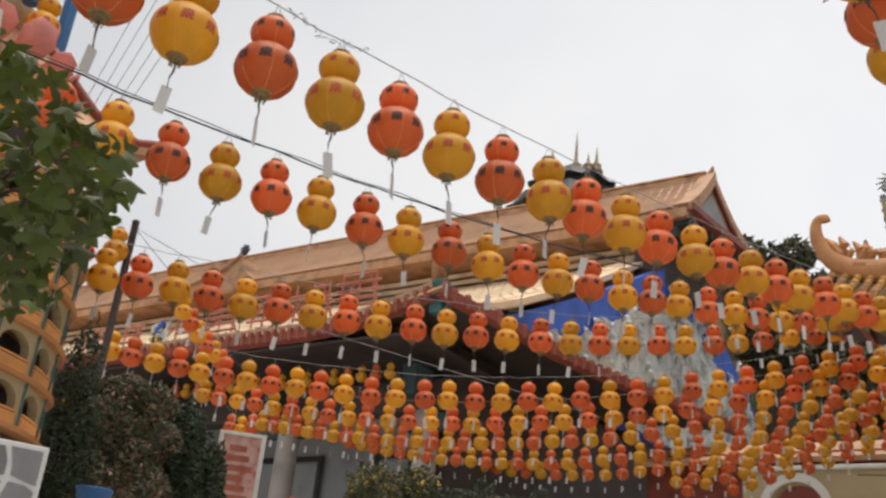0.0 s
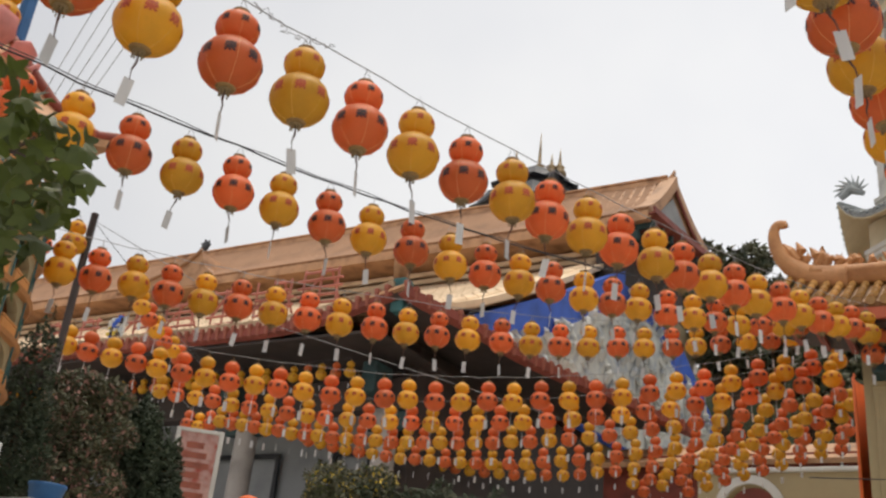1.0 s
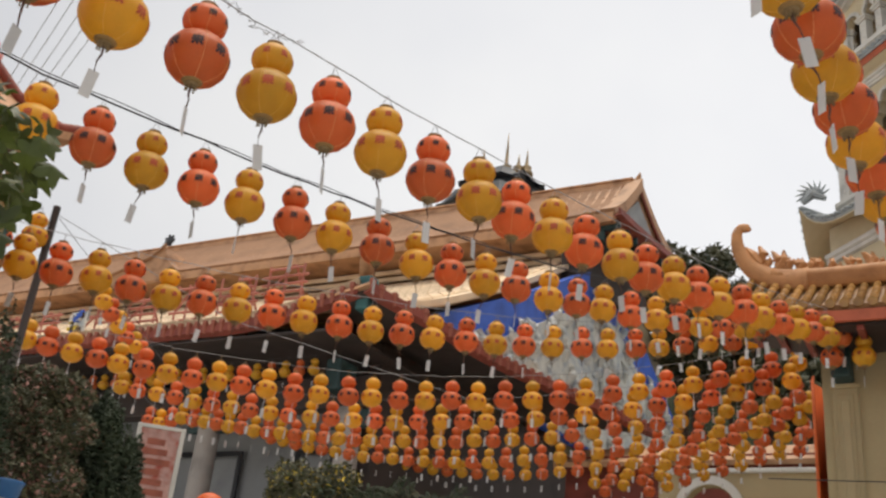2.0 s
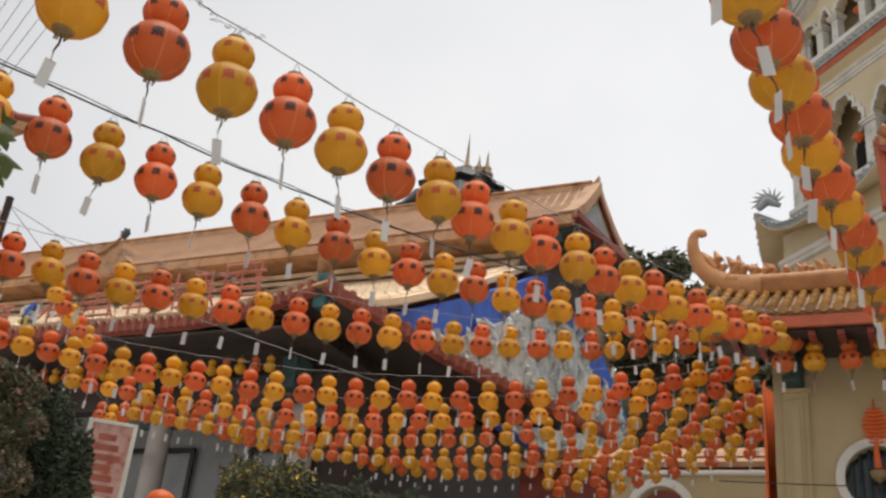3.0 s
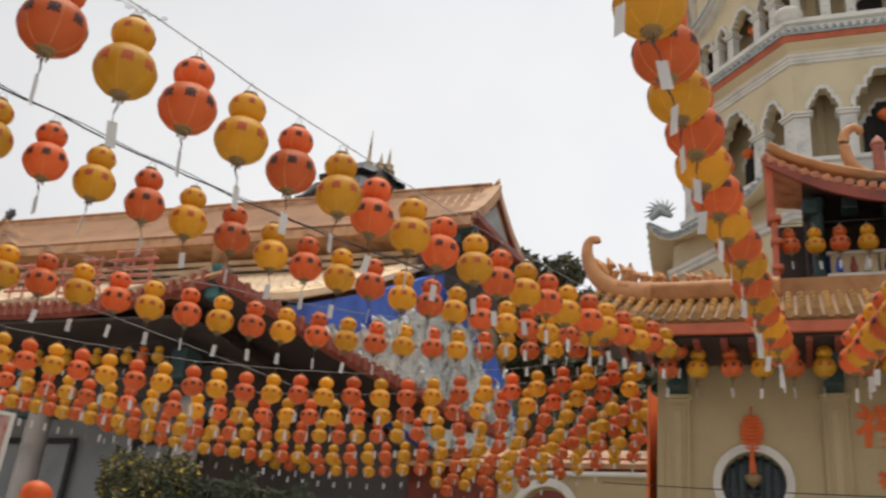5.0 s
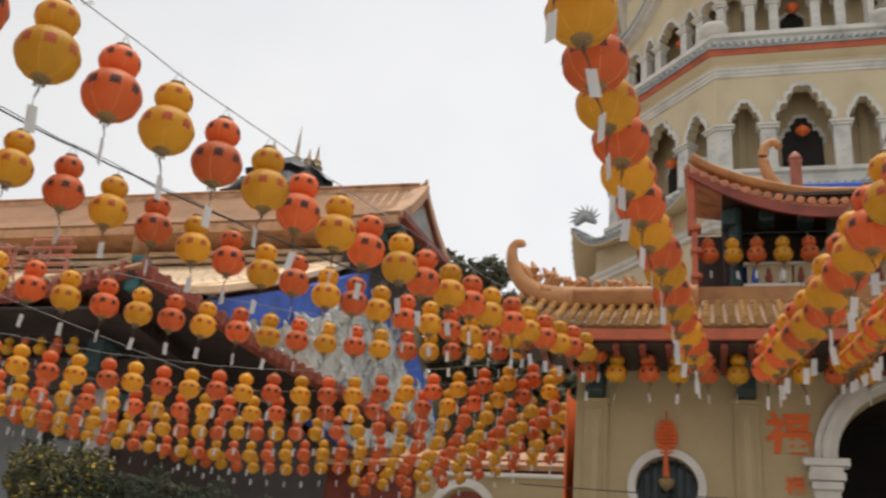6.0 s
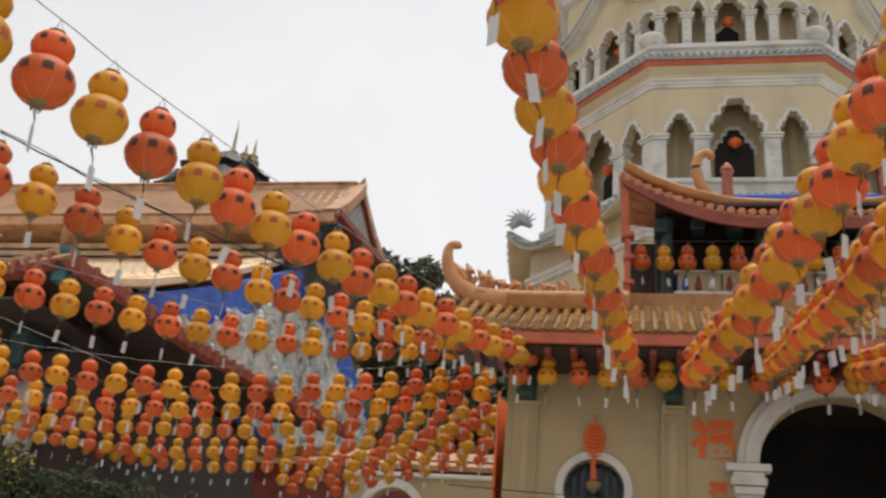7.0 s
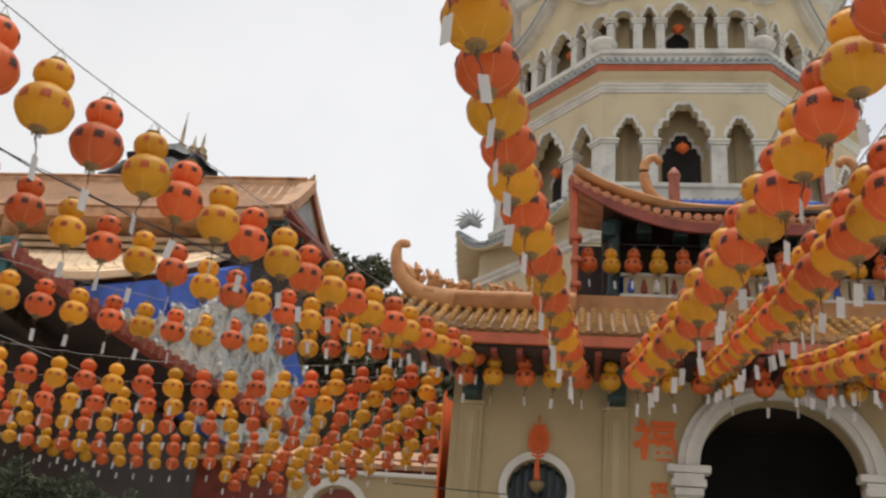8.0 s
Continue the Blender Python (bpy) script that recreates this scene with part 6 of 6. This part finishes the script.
ob = link("leaf", bm, LEAF)
leaf_me = ob.data
bpy.data.objects.remove(ob)
base = Vector(vine.location)
g = random.Random(14)


def vine_point(az, el, d):
    x, y = polar(az, d)
    return Vector((x, y, EYE + d * math.tan(radians(el)))) - base


n = 0
while n < 300:
    az = g.uniform(-29.5, -18.0)
    el = g.uniform(16.5, 30.0)
    # right-hand limit of the foliage by height
    lim = -18.6 - max(0, (24.6 - el)) * 0.42 - max(0, el - 26.0) * 2.1
    if g.random() < 0.12:
        lim += 0.7
    if az > lim:
        continue
    p = vine_point(az, el, g.uniform(3.8, 5.0))
    s = g.uniform(0.65, 1.25)
    m = Matrix.Translation(p) @ Euler((g.gauss(1.0, 0.55), g.gauss(0, 0.6), g.uniform(0, 6.28))).to_matrix().to_4x4() @ Matrix.Diagonal((s, s, s, 1))
    share("leaf", leaf_me, vine, m)
    n += 1
for k in range(7):
    bm = bmesh.new()
    az0, az1 = -33 + k * 0.6, g.uniform(-27, -20.5)
    tube(bm, smoothline([vine_point(-34, -19.5, 4.4), vine_point(az0, 8, 4.4), vine_point((az0 + az1) / 2 - 2, 18, 4.4), vine_point(az1, g.uniform(20, 26), 4.4)], 0.2), 0.009, 6)
    part("stem", bm, BARK, vine)

# ---- pole, wires, banner, odds and ends ----
pole = new("dark_pole")
pole.location = (-3.69, 11.42, T)
tagged(pole, "slim dark metal pole on the terrace", "pole")
bm = bmesh.new()
lathe(bm, [(0.09, 0), (0.09, 0.03), (0.048, 0.05), (0.045, 3.76), (0.05, 3.78), (0.02, 3.8)], 12)
part("shaft", bm, WOODSHADE, pole, smooth=True)
bm = bmesh.new()
tube(bm, [(0, 0, 3.7), (1.2, 3.3, 2.9)], 0.004, 5)
part("stay_wire", bm, CABLE, pole)
bm = bmesh.new()
tube(bm, [(0, 0, 3.7), (2.0, 2.0, 3.35), (7.0, 6.0, 3.6)], 0.005, 5)
part("stay_wire", bm, WIRE, pole)
for i in range(5):
    bm = bmesh.new()
    a = vine_point(-22.6 + 0.55 * i, 27.5, 9.0) + base
    b = vine_point(-20.9 + 0.75 * i, 33.8, 8.0) + base
    tube(bm, [a - (b - a) * 0.15, a, b, b + (b - a) * 0.6], 0.0035, 5)
    tagged(link("guy_wire", bm, WIRE), "thin slanting guy wire", "wire")
BANNER = material("stained_banner", (0.50, 0.30, 0.26), 0.7, 0.5, 6, 30, 0.1, stain=(0.40, 0.08, 0.05))
ban = new("banner_stand")
x, y = polar(-9.5, 13.6)
ban.matrix_world = pose(x, y, T, 0, 0, 9)
tagged(ban, "white-framed banner stand with red printing", "banner")
for sx in (-0.28, 0.28):
    bm = bmesh.new()
    box(bm, sx - 0.03, sx + 0.03, -0.03, 0.03, 0, 1.75, 0.008)
    part("upright", bm, WHITE, ban)
for z in (0.72, 1.7):
    bm = bmesh.new()
    box(bm, -0.25, 0.25, -0.028, 0.028, z, z + 0.05, 0.008)
    part("crossbar", bm, WHITE, ban)
bm = bmesh.new()
box(bm, -0.249, 0.249, -0.012, 0.012, 0.77, 1.7)
part("sheet", bm, BANNER, ban)
for k in range(6):
    bm = bmesh.new()
    box(bm, -0.18 + 0.03 * (k % 2), 0.18 - 0.05 * (k % 3), -0.018, -0.0125, 0.84 + 0.13 * k, 0.92 + 0.13 * k)
    part("print_bar", bm, DRIP, ban)
for i, (az, dist, z) in enumerate(((-6.2, 12.0, 3.38),)):
    x, y = polar(az, dist)
    post = new("lantern_post")
    post.location = (x, y, T)
    tagged(post, "thin post topped by an orange-red paper globe", "lantern")
    bm = bmesh.new()
    tube(bm, [(0, 0, 0), (0, 0, z - T)], 0.02, 8)
    part("rod", bm, WOODSHADE, post)
    part("globe", globe_bm(0.17, 0.15, z - T), RED, post, smooth=True)
bin_ = new("blue_bin")
x, y = polar(-16.7, 9.8)
bin_.location = (x, y, T)
tagged(bin_, "blue plastic bin behind the plinth", "bin")
bm = bmesh.new()
lathe(bm, [(0.13, 0), (0.16, 0.18), (0.17, 0.19), (0.17, 0.21), (0.15, 0.21), (0.14, 0.05)], 16)
part("tub", bm, BLUEPAINT, bin_, smooth=True)

lantern_string((-3.85, 21.25), (-3.2, 21.2), 6.29, 6.2, 6.35, first=0, pitch=0.22, jitter=0.09, far=True, ext=(0.4, 0.4))
for o in reds + yellows + far_reds + far_yellows:
    if o.name in unused:
        for c in o.children:
            bpy.data.objects.remove(c)
        bpy.data.objects.remove(o)
